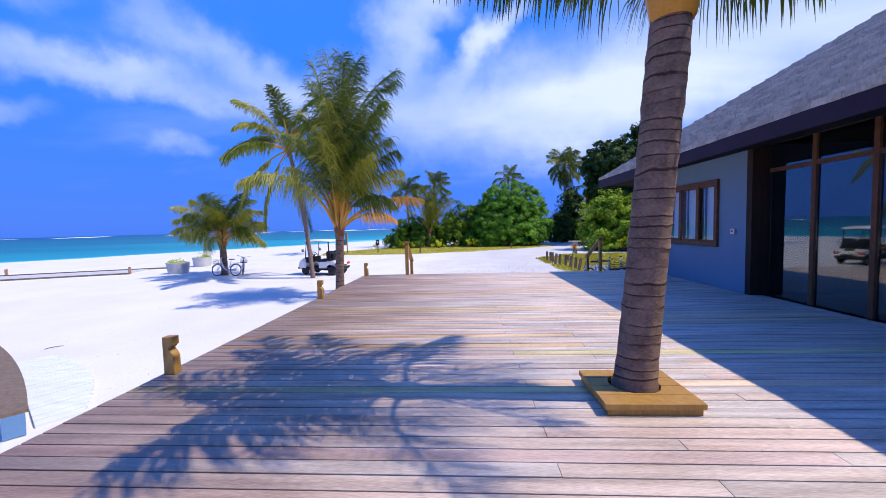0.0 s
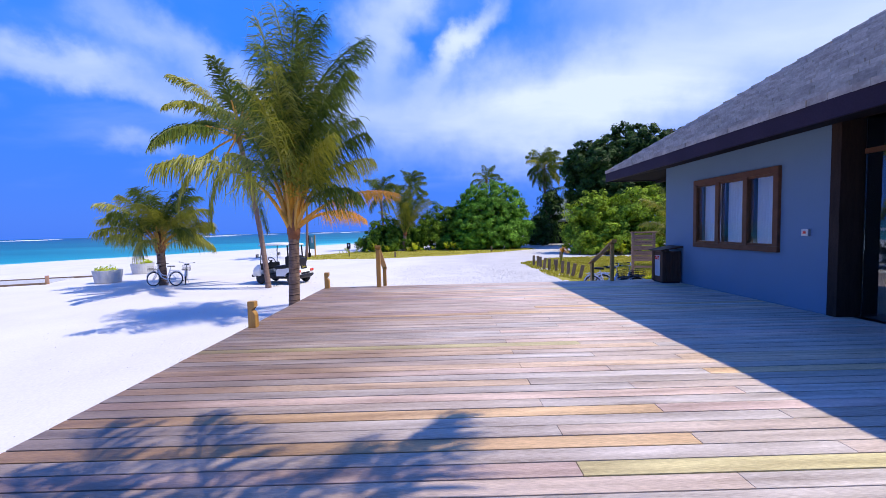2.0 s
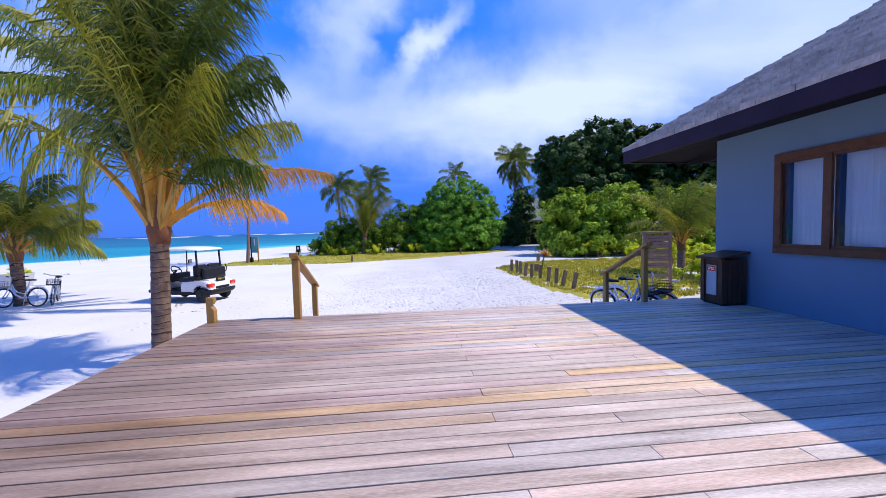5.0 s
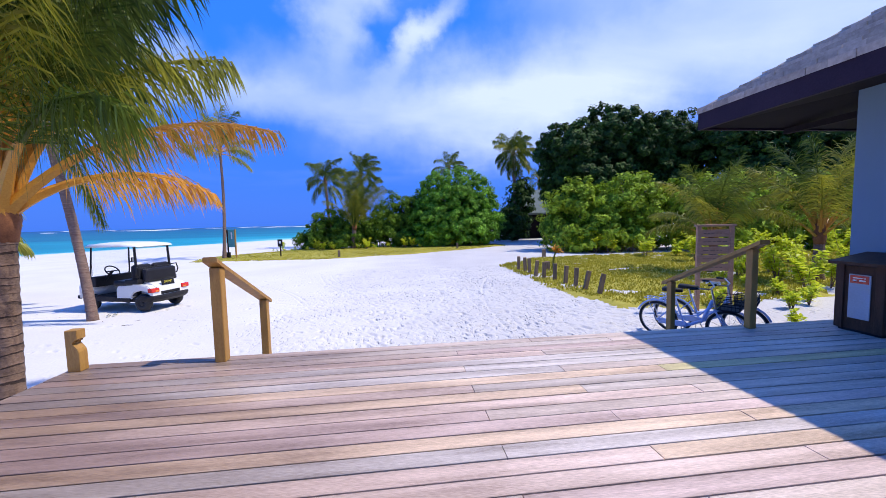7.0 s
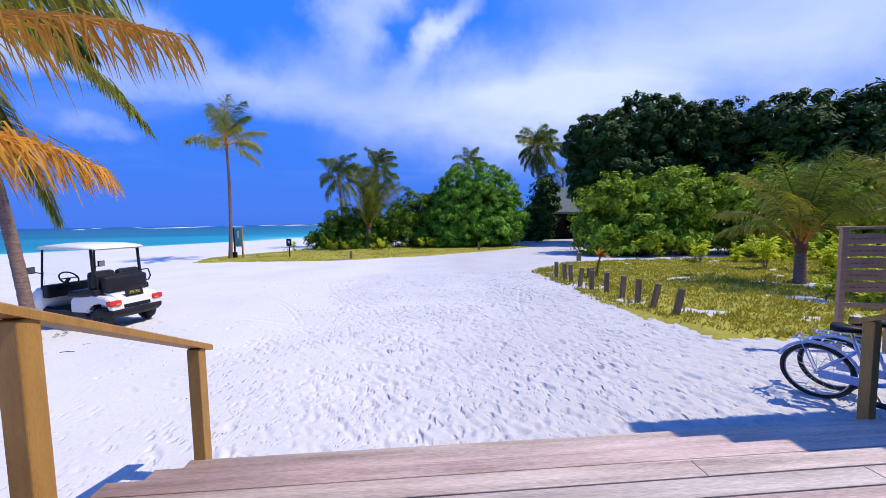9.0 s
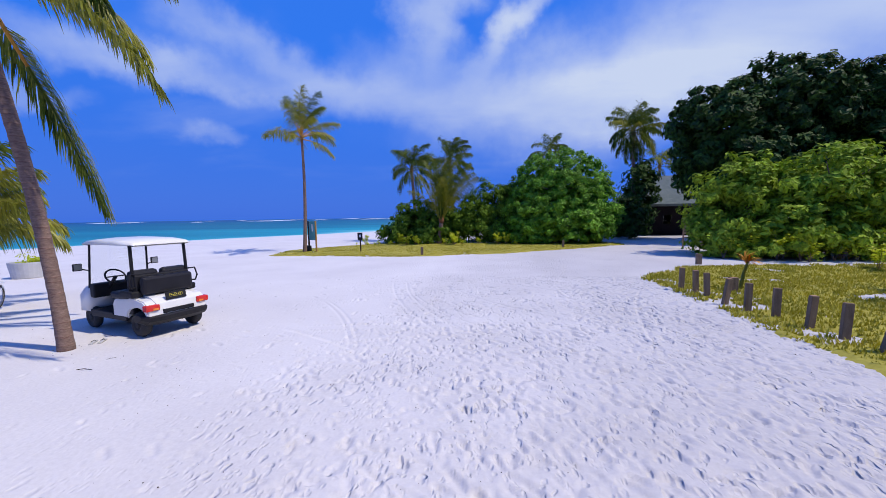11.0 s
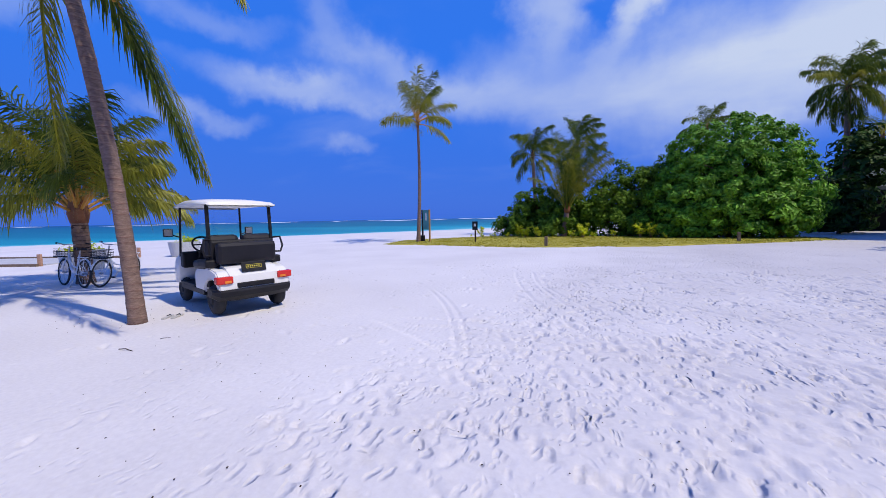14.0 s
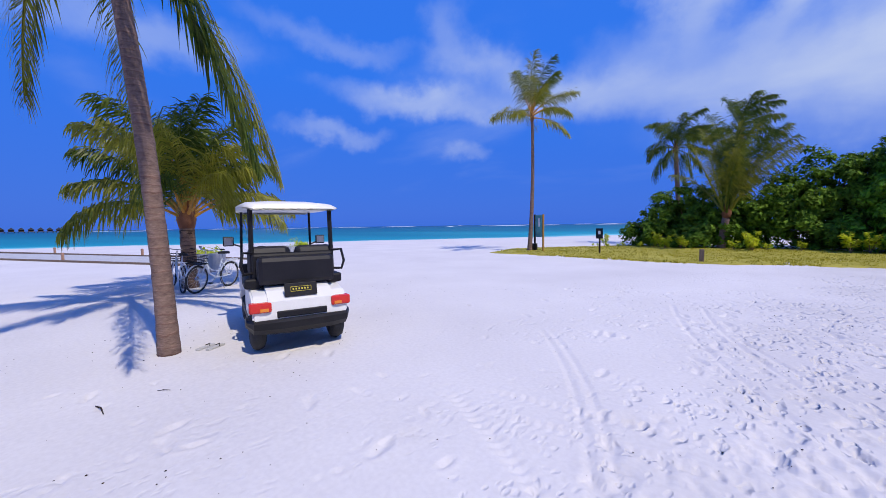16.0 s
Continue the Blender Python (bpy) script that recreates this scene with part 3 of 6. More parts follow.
def make_ground():
    xs, ys = axis_steps(-6.5, 6.4, 0.026, 4500), axis_steps(11.9, 24.0, 0.026, 4500)
    X, Y = np.meshgrid(xs, ys)
    Z = ground_height(X, Y)
    Z += 0.012 * np.sin(X * 0.7 + 1.3 * np.sin(Y * 0.4)) * np.sin(Y * 0.55 + 0.6) * (np.hypot(X, Y) < 60)

    def window(cx, cy, reach):
        ix, iy = np.searchsorted(xs, [cx - reach, cx + reach]), np.searchsorted(ys, [cy - reach, cy + reach])
        return slice(iy[0], iy[1]), slice(ix[0], ix[1])

    def dent(cx, cy, a, L, W, dep, lip=0.45):
        w = window(cx, cy, 2.6 * L)
        sx, sy = X[w] - cx, Y[w] - cy
        u, v = (sx * math.cos(a) + sy * math.sin(a)) / W, (-sx * math.sin(a) + sy * math.cos(a)) / L
        q = u * u + v * v
        Z[w] += dep * ((lip * q + 0.4 * u) * np.exp(-q * 0.8) - np.exp(-q * q * 1.2))

    # trodden sand: footprints, scuffs and dragged toes, dense towards the garden and the steps
    for i in range(13500):
        cx, cy = rng.uniform(-6.4, 6.3), rng.uniform(12.0, 24)
        edge = cx + 2.6 + 0.16 * (cy - 14) + 0.9 * math.sin(cx * 1.7) * math.sin(cy * 1.3)
        thick = 0.05 + 0.75 * min(1.0, max(0.0, edge / 2.4))
        if cy > 18.3 and cx < 1.8:
            thick *= 0.3
        if rng.random() > thick:
            continue
        a, pick = rng.normal(0.75, 0.5), rng.random()
        if pick < 0.2:
            dent(cx, cy, a, rng.uniform(0.10, 0.135), rng.uniform(0.042, 0.052), rng.uniform(0.012, 0.024))
            dent(cx + 0.1 * math.sin(a), cy - 0.1 * math.cos(a), a, 0.045, 0.036, rng.uniform(0.006, 0.014))
        elif pick < 0.27:
            for k in range(3):
                o = (k - 1) * 0.05
                dent(cx + o * math.cos(a), cy + o * math.sin(a), a, rng.uniform(0.09, 0.13), 0.018, rng.uniform(0.010, 0.016), 0.7)
        elif pick < 0.75:
            dent(cx, cy, a, rng.uniform(0.05, 0.11), rng.uniform(0.024, 0.036), rng.uniform(0.010, 0.022), 0.6)
        else:
            dent(cx, cy, rng.uniform(0, 6.28), rng.uniform(0.028, 0.05), rng.uniform(0.022, 0.035), rng.uniform(0.006, 0.014), 0.6)
    # wheel tracks curving over the square, some with a ribbed tread
    for (ax, ay), (bx, by), bow, wide, tread in (
            ((-3.6, 17.75), (1.5, 18.35), 0.12, 0.055, True), ((-3.4, 17.45), (1.6, 18.0), 0.12, 0.055, True), ((-3.9, 17.6), (-1.6, 16.2), 0.1, 0.06, True), ((-2.6, 16.85), (0.4, 17.6), 0.1, 0.05, True),
            ((-4.15, 19.9), (-2.2, 16.6), 0.18, 0.03, False), ((-4.0, 19.9), (-2.05, 16.6), 0.18, 0.03, False), ((-3.0, 22.7), (-0.7, 17.4), -0.3, 0.035, False), ((-2.6, 22.9), (-0.3, 17.6), -0.35, 0.035, False),
            ((-2.2, 21.4), (1.4, 16.6), -0.4, 0.03, False), ((-1.3, 22.2), (3.6, 17.2), -0.5, 0.04, False), ((0.2, 22.8), (4.4, 18.0), 0.5, 0.045, False), ((1.0, 23.0), (4.9, 18.9), 0.5, 0.045, False),
            ((-1.6, 19.0), (-1.75, 17.9), 0.0, 0.10, False), ((2.4, 13.6), (4.6, 22.5), 0.6, 0.04, False)):
        dx, dy = bx - ax, by - ay
        L = math.hypot(dx, dy)
        s_, t_ = ((X - ax) * dx + (Y - ay) * dy) / L, (-(X - ax) * dy + (Y - ay) * dx) / L
        t_ = t_ - bow * 4 * (s_ / L) * (1 - s_ / L)
        on = np.clip(s_ / 0.3, 0, 1) * np.clip((L - s_) / 0.3, 0, 1)
        q = t_ / wide
        Z += 0.011 * on * (0.6 * q * q * np.exp(-q * q * 0.8) - np.exp(-q ** 4))
        if tread:
            Z += 0.007 * on * np.exp(-(t_ / 0.075) ** 4) * np.sin((s_ + 0.35 * np.abs(t_)) * 6.283 / 0.085)
    nx, ny = len(xs), len(ys)
    verts = np.stack([X, Y, Z], -1).reshape(-1, 3)
    i = np.arange(nx - 1)[None, :] + nx * np.arange(ny - 1)[:, None]
    faces = np.stack([i, i + 1, i + nx + 1, i + nx], -1).reshape(-1, 4)
    ob = raw("ground", verts.tolist(), faces.tolist(), SAND, smooth=True)
    tagged(ob, "white coral sand beach with trodden footprints", "sand", kind="structure")


make_ground()
SEA = -1.75
sea = link_mesh("water", cube((-4500, -4500, SEA - 0.3), (4500, 4500, SEA)), WATER)
tagged(sea, "turquoise lagoon water with darker reef bands", "sea", kind="structure")


# ---- beach house ----
def beach_house():
    h = thing("beach_house", 6.0, 10.66, GROUND, 0, "blue-grey rendered beach house with grey shingled hip roof", "house")
    ox, oy, oz = 6.0, 10.66, GROUND

    def put(name, lo, hi, mat, label="", bevel=0.0, parent=None):
        return part(name, cube((lo[0] - ox, lo[1] - oy, lo[2] - oz), (hi[0] - ox, hi[1] - oy, hi[2] - oz), bevel), mat, parent or h, label)

    wx, t = 5.88, 0.2
    # front wall round the window opening (y 7.5..9.52, z .93..2.32)
    put("wall", (wx, 9.52, GROUND), (wx + t, 10.66, 2.9), WALL)
    put("wall", (wx, 6.66, GROUND), (wx + t, 7.50, 2.9), WALL)
    put("wall", (wx, 7.50, GROUND), (wx + t, 9.52, 0.93), WALL)
    put("wall", (wx, 7.50, 2.32), (wx + t, 9.52, 2.9), WALL)
    put("wall", (wx + t, 10.46, GROUND), (18.0, 10.66, 2.9), WALL)
    put("wall", (17.8, -9, GROUND), (18.0, 10.46, 2.9), WALL)
    put("wall", (wx, -9.2, GROUND), (18.0, -9, 2.9), WALL)
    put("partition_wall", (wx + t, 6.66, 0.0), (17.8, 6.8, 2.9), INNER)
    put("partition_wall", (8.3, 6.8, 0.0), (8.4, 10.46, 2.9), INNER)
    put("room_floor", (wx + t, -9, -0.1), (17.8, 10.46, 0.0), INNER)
    put("threshold", (wx - 0.008, -3.8, -0.1), (6.20, 6.52, 0.0), DECK, "weathered board threshold")
    put("wall", (wx, -9, GROUND), (wx + t, -3.8, 2.9), WALL)
    # dark timber jamb of the recessed glazed front
    put("door_jamb", (wx - 0.02, 6.52, 0.0), (6.22, 6.658, 2.9), DARKWOOD, "near-black timber door jamb")
    put("door_jamb", (wx - 0.02, -3.8, 0.0), (6.22, -3.68, 2.9), DARKWOOD)
    gx = 6.16
    put("lintel", (gx - 0.06, -3.68, 2.86), (gx + 0.06, 6.52, 2.96), DARKWOOD)
    step = 0.93
    for k in range(11):
        ya, yb = 6.50 - step * k, 6.50 - step * (k + 1)
        part("glass_door", cube((gx - ox + 0.002, yb + 0.04 - oy, 0.012 - oz), (gx - ox + 0.018, ya - 0.04 - oy, 2.345 - oz)), GLASS, h, "tinted glass door panel")
        part("transom_pane", cube((gx - ox + 0.002, yb + 0.04 - oy, 2.415 - oz), (gx - ox + 0.018, ya - 0.04 - oy, 2.855 - oz)), GLASS, h)
        if k:
            put("mullion", (gx - 0.035, ya - 0.038, 0.0), (gx + 0.05, ya + 0.038, 2.855), FRAMEWOOD)
        put("transom", (gx - 0.03, yb + 0.04, 2.345), (gx + 0.05, ya - 0.04, 2.415), FRAMEWOOD)
    # window
    w = part("window", cube((wx - 0.06 - ox, 7.46 - oy, 2.25 - oz), (wx + 0.09 - ox, 9.56 - oy, 2.36 - oz), 0.006), FRAMEWOOD, h, "three-light brown timber window with pale curtains")
    put("window_sill", (wx - 0.06, 7.46, 0.89), (wx + 0.09, 9.56, 0.99), FRAMEWOOD, bevel=0.006, parent=w)
    edges = (7.46, 8.10, 8.80, 9.46)
    for k, y in enumerate(edges):
        put("window_stile", (wx - 0.058, y, 0.99), (wx + 0.088, y + 0.10, 2.25), FRAMEWOOD, bevel=0.005, parent=w)
    for y0, y1 in ((7.56, 8.10), (8.20, 8.80), (8.90, 9.46)):
        put("sash", (wx - 0.03, y0, 0.99), (wx + 0.03, y1, 1.03), FRAMEWOOD, parent=w)
        put("sash", (wx - 0.03, y0, 2.21), (wx + 0.03, y1, 2.25), FRAMEWOOD, parent=w)
        p = put("pane", (wx - 0.008, y0, 1.03), (wx + 0.008, y1, 2.21), CLEAR, parent=w)
        p.visible_shadow = False
        bm = bmesh.new()
        n = 26
        va = [bm.verts.new((wx + 0.16 - ox + 0.018 * math.sin(i * 2.2), y0 + (y1 - y0) * i / n - oy, 0.95 - oz)) for i in range(n + 1)]
        vb = [bm.verts.new((wx + 0.16 - ox + 0.022 * math.sin(i * 2.2 + 0.5), y0 + (y1 - y0) * i / n - oy, 2.3 - oz)) for i in range(n + 1)]
        for i in range(n):
            bm.faces.new((va[i], va[i + 1], vb[i + 1], vb[i]))
        part("curtain", bm, CLOTH, w, "pale curtain behind glass", True)
    sw = put("switch_box", (wx - 0.05, 6.94, 1.18), (wx - 0.001, 7.05, 1.29), STEEL, "small grey wall control box", 0.006)
    put("red_button", (wx - 0.06, 6.975, 1.215), (wx - 0.05, 7.015, 1.255), RED, parent=sw)
    # roof: hip with eaves at x 5.25 and y 12.2
    ex, ey, ez, pitch, run = 4.97, 11.98, 2.93, 0.65, 6.7
    rx, ry, rz_ = ex + run, ey - run, ez + pitch * run
    back = ex + 2 * run
    near = -10.5
    v = [(ex, near, ez), (ex, ey, ez), (rx, ry, rz_), (rx, near, rz_), (back, ey, ez), (back, near, ez)]
    v = [(a - ox, b - oy, c - oz) for a, b, c in v]
    roof = raw("roof", v + [(a, b, c - 0.12) for a, b, c in v], [(0, 3, 2, 1), (1, 2, 4), (2, 3, 5, 4), (6, 7, 8, 9), (7, 10, 8), (8, 10, 11, 9), (0, 1, 7, 6), (1, 4, 10, 7), (4, 5, 11, 10), (0, 6, 9, 3), (3, 9, 11, 5)], DARKROOF, h)
    put("fascia", (ex - 0.03, near, 2.665), (ex + 0.02, ey + 0.03, 2.93), FASCIA, "dark purple-brown fascia board", parent=roof)
    put("fascia", (ex + 0.02, ey - 0.02, 2.665), (back, ey + 0.03, 2.93), FASCIA, parent=roof)
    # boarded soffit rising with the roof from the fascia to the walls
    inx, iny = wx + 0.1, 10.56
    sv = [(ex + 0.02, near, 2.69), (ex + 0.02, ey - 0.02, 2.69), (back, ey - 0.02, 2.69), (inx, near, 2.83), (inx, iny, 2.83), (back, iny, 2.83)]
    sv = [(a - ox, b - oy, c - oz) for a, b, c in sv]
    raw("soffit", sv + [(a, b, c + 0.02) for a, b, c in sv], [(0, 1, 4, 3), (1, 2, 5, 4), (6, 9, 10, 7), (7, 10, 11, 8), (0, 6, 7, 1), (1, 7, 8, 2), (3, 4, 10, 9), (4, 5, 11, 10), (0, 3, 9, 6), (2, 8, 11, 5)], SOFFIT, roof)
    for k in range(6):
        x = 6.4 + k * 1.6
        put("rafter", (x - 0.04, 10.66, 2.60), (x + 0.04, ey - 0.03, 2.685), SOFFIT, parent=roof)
    # shingle courses, each piece a thin wedge lapped over the course below
    verts, faces = [], []
    r = random.Random(3)
    n = math.hypot(1, pitch)
    course, wid, thick = 0.21, 0.24, 0.085
    rows = int(run * n / course)
    for i in range(rows):
        s0, s1 = i * course / n - 0.04, (i * course + course * 1.25) / n - 0.04
        y = near + r.uniform(0, wid)
        top = ey - s0
        while y < top - 0.02:
            w_ = wid * r.uniform(0.75, 1.25)
            y1 = min(y + w_ - 0.006, top)
            lift = thick + r.uniform(0, 0.008)
            a0, a1 = ex + s0 + r.uniform(-0.008, 0.008), ex + s1
            za, zb = ez + pitch * (a0 - ex), ez + pitch * (a1 - ex)
            b = len(verts)
            for (xx, zz) in ((a0, za + lift), (a1, zb + 0.006), (a0, za + 0.001)):
                verts += [(xx - ox, y - oy, zz - oz), (xx - ox, min(y1, ey - (xx - ex)) - oy, zz - oz)]
            faces += [(b, b + 2, b + 3, b + 1), (b, b + 1, b + 5, b + 4), (b, b + 4, b + 2), (b + 1, b + 3, b + 5)]
            y += w_
    sh = raw("shingles", verts, faces, SHINGLE, roof, "weathered grey timber shingles")
    tagged(sh, kind="stuff")
    # hip capping
    verts, faces = [], []
    k = 0
    while k * 0.2 < run:
        s = k * 0.2
        c = Vector((ex + s - ox, ey - s - oy, ez + pitch * s + 0.05 - oz))
        e = Vector((ex + s + 0.24 - ox, ey - s - 0.24 - oy, ez + pitch * (s + 0.24) + 0.045 - oz))
        b = len(verts)
        for p in (c, e):
            verts += [tuple(p + Vector((-0.07, -0.09, -0.055))), tuple(p + Vector((0, 0, 0.02))), tuple(p + Vector((0.09, 0.07, -0.055)))]
        faces += [(b, b + 1, b + 4, b + 3), (b + 1, b + 2, b + 5, b + 4), (b, b + 2, b + 1)]
        k += 1
    tagged(raw("hip_cap", verts, faces, SHINGLE, roof), kind="stuff")


beach_house()

# ---- timber deck with steps ----
DX0, DX1, DY0, DY1 = -2.88, 5.87, -5.0, 10.74
PITCH_B = 0.1387
deck = thing("timber_deck", DX0, DY0, GROUND, 0, "weathered timber boardwalk deck raised above the sand", "deck", kind="structure")


def dput(name, lo, hi, mat, label="", bevel=0.0):
    return part(name, cube((lo[0] - DX0, lo[1] - DY0, lo[2] - GROUND), (hi[0] - DX0, hi[1] - DY0, hi[2] - GROUND), bevel), mat, deck, label)


# unseen black sheet, added so that the gaps between boards stay dark
dput("gap_shade_sheet", (DX0 + 0.065, DY0, -0.245), (DX1, DY1 - 0.055, -0.235), BLACK, "added black sheet under the joists that keeps the board gaps dark")
dput("edge_beam", (DX0 + 0.01, DY0, -0.26), (DX0 + 0.06, DY1 - 0.05, -0.034), GREYWOOD)
dput("edge_beam", (DX0 + 0.01, DY1 - 0.05, -0.26), (DX1, DY1 - 0.01, -0.034), GREYWOOD)
for k in range(8):
    x = DX0 + 0.5 + k * 1.1
    dput("joist", (x - 0.03, DY0, -0.2), (x + 0.03, DY1 - 0.05, -0.034), GREYWOOD)
for k in range(6):
    for x in (DX0 + 0.12, 1.5, 5.0):
        y = DY0 + 0.6 + k * 2.9
        dput("deck_post", (x - 0.06, y - 0.06, GROUND - 0.1), (x + 0.06, y + 0.06, -0.2), GREYWOOD)
# steps, with riser boards
STEP_X0, STEP_X1 = -1.62, 4.62
for k in range(3):
    z = -0.195 * (k + 1)
    y0 = DY1 + 0.40 * k
    for b in range(3):
        dput("tread_board", (STEP_X0, y0 + 0.005 + b * 0.134, z - 0.03), (STEP_X1, y0 + 0.133 + b * 0.134, z), DECK, bevel=0.004)
    dput("riser_board", (STEP_X0, y0 + 0.36, z - 0.165), (STEP_X1, y0 + 0.385, z - 0.031), DECK)


# ---- handrails, bollard lamps ----
def handrail(x, skew, label, half=0.052):
    h = thing("handrail", x, 10.60, 0.0, 0, label, "handrail", "handrails beside the steps")
    part("post", cube((-half, -half, 0.0), (half, half, 0.950), 0.008), TIMBER, h)
    part("post", cube((skew - half * 0.9, 1.33, -0.80), (skew + half * 0.9, 1.43, 0.345), 0.006), TIMBER, h)
    bm = bmesh.new()
    z0, y0, z1, y1 = 1.055, -0.16, 0.316, 1.52
    for (ya, yb) in ((y0, y1),):
        sl = (z1 - z0) / (y1 - y0)
        secs = []
        for y, s in ((y0, -skew * 0.25), (0.0, 0), (1.38, skew), (y1, skew * 1.1)):
            z = z0 + sl * (y - y0)
            secs.append([(s - 0.065, y, z - 0.038), (s + 0.065, y, z - 0.038), (s + 0.065, y, z + 0.003), (s + 0.055, y, z + 0.011), (s - 0.055, y, z + 0.011), (s - 0.065, y, z + 0.003)])
        loft(bm, secs)
    part("rail", bm, TIMBER, h)
    return h


handrail(-1.48, -0.06, "golden timber handrail beside the deck steps")
handrail(4.47, 0.06, "golden timber handrail in the house's shade", 0.042)


def bollard(x, y, z):
    b = thing("bollard_lamp", x, y, z, 0, "golden timber bollard lamp with notched head", "bollard", "bollard lamps along the deck edge")
    bm = bmesh.new()
    prof = [(-0.055, 0), (0.06, 0), (0.06, 0.19), (0.045, 0.225), (0.0, 0.27), (0.02, 0.30), (0.055, 0.312), (0.055, 0.40), (-0.055, 0.40)]
    loft(bm, [[(u, -0.05, v) for u, v in prof], [(u, 0.05, v) for u, v in prof]])
    bmesh.ops.bevel(bm, geom=bm.edges[:], offset=0.004, segments=1, affect="EDGES")
    part("body", bm, TIMBER, b)
    part("lamp_lens", cube((0.012, -0.035, 0.291), (0.04, 0.035, 0.302)), CLEAR, b)
    return b


for y in (2.74, 6.84, 10.58):
    bollard(-2.79, y, 0.0)


# ---- palms ----
def frond_mesh(rnd, az, elev, length, droop, wid=0.75, n=46, hang=0.5, wind=(0.1, 0.04), bare=0.2, lw=1.0, mess=0.13, swept=0.42):
    """Rachis points and leaflet strips of one frond that starts at the origin."""
    pts, e, p = [], elev, Vector((0, 0, 0))
    N = 14
    a = az
    sweep = rnd.uniform(-0.25, 0.25)
    for i in range(N + 1):
        pts.append(p.copy())
        s = i / N
        el = radians(elev - droop * s ** 1.35)
        aa = a + sweep * s
        p = p + Vector((math.cos(aa) * math.cos(el) + wind[0] * s, math.sin(aa) * math.cos(el) + wind[1] * s, math.sin(el))).normalized() * (length / N)
    verts, faces = [], []
    lay = rnd.gauss(0, 0.45)
    for i in range(n):
        s = bare + (1 - bare) * (i + rnd.random() * 0.7) / n
        f = min(s, 0.999) * N
        k = int(f)
        q = pts[k].lerp(pts[k + 1], f - k)
        tan = (pts[k + 1] - pts[k]).normalized()
        side0 = tan.cross(Vector((0, 0, 1)))
        if side0.length < 0.05:
            side0 = Vector((-math.sin(a), math.cos(a), 0))
        side0.normalize()
        up = side0.cross(tan)
        side0, up = side0 * math.cos(lay) + up * math.sin(lay), up * math.cos(lay) - side0 * math.sin(lay)
        ll = wid * (0.35 + 0.65 * math.sin(math.pi * min(1, 0.12 + s * 0.86)) ** 0.7) * rnd.uniform(0.65, 1.15)
        w = 0.5 * lw * (0.020 + 0.95 / n) * rnd.uniform(0.7, 1.2)
        for sg in (-1, 1):
            if rnd.random() < 0.07:
                continue
            d = (side0 * sg * (0.85 - 0.35 * s) + tan * (swept + 0.6 * s) + up * rnd.uniform(0.05, 0.4) + Vector((wind[0] + rnd.gauss(0, mess), wind[1] + rnd.gauss(0, mess), -0.22 * hang + rnd.gauss(0, mess * 0.7)))).normalized()
            g = hang * rnd.uniform(0.45, 1.6)
            d2 = (d + Vector((0, 0, -g * 0.9))).normalized()
            d3 = (d + Vector((wind[0], wind[1], -g * 2.0))).normalized()
            m1 = q + d * ll * 0.35
            m2 = m1 + d2 * ll * 0.35
            tip = m2 + d3 * ll * 0.32
            cr = (tan * 0.9 + up * 0.35).normalized() * w
            b = len(verts)
            verts += [tuple(q - cr * 0.5), tuple(q + cr * 0.5), tuple(m1 + cr), tuple(m1 - cr), tuple(m2 + cr * 0.8), tuple(m2 - cr * 0.8), tuple(tip)]
            faces += [(b, b + 1, b + 2, b + 3), (b + 3, b + 2, b + 4, b + 5), (b + 5, b + 4, b + 6)]
    return pts, verts, faces


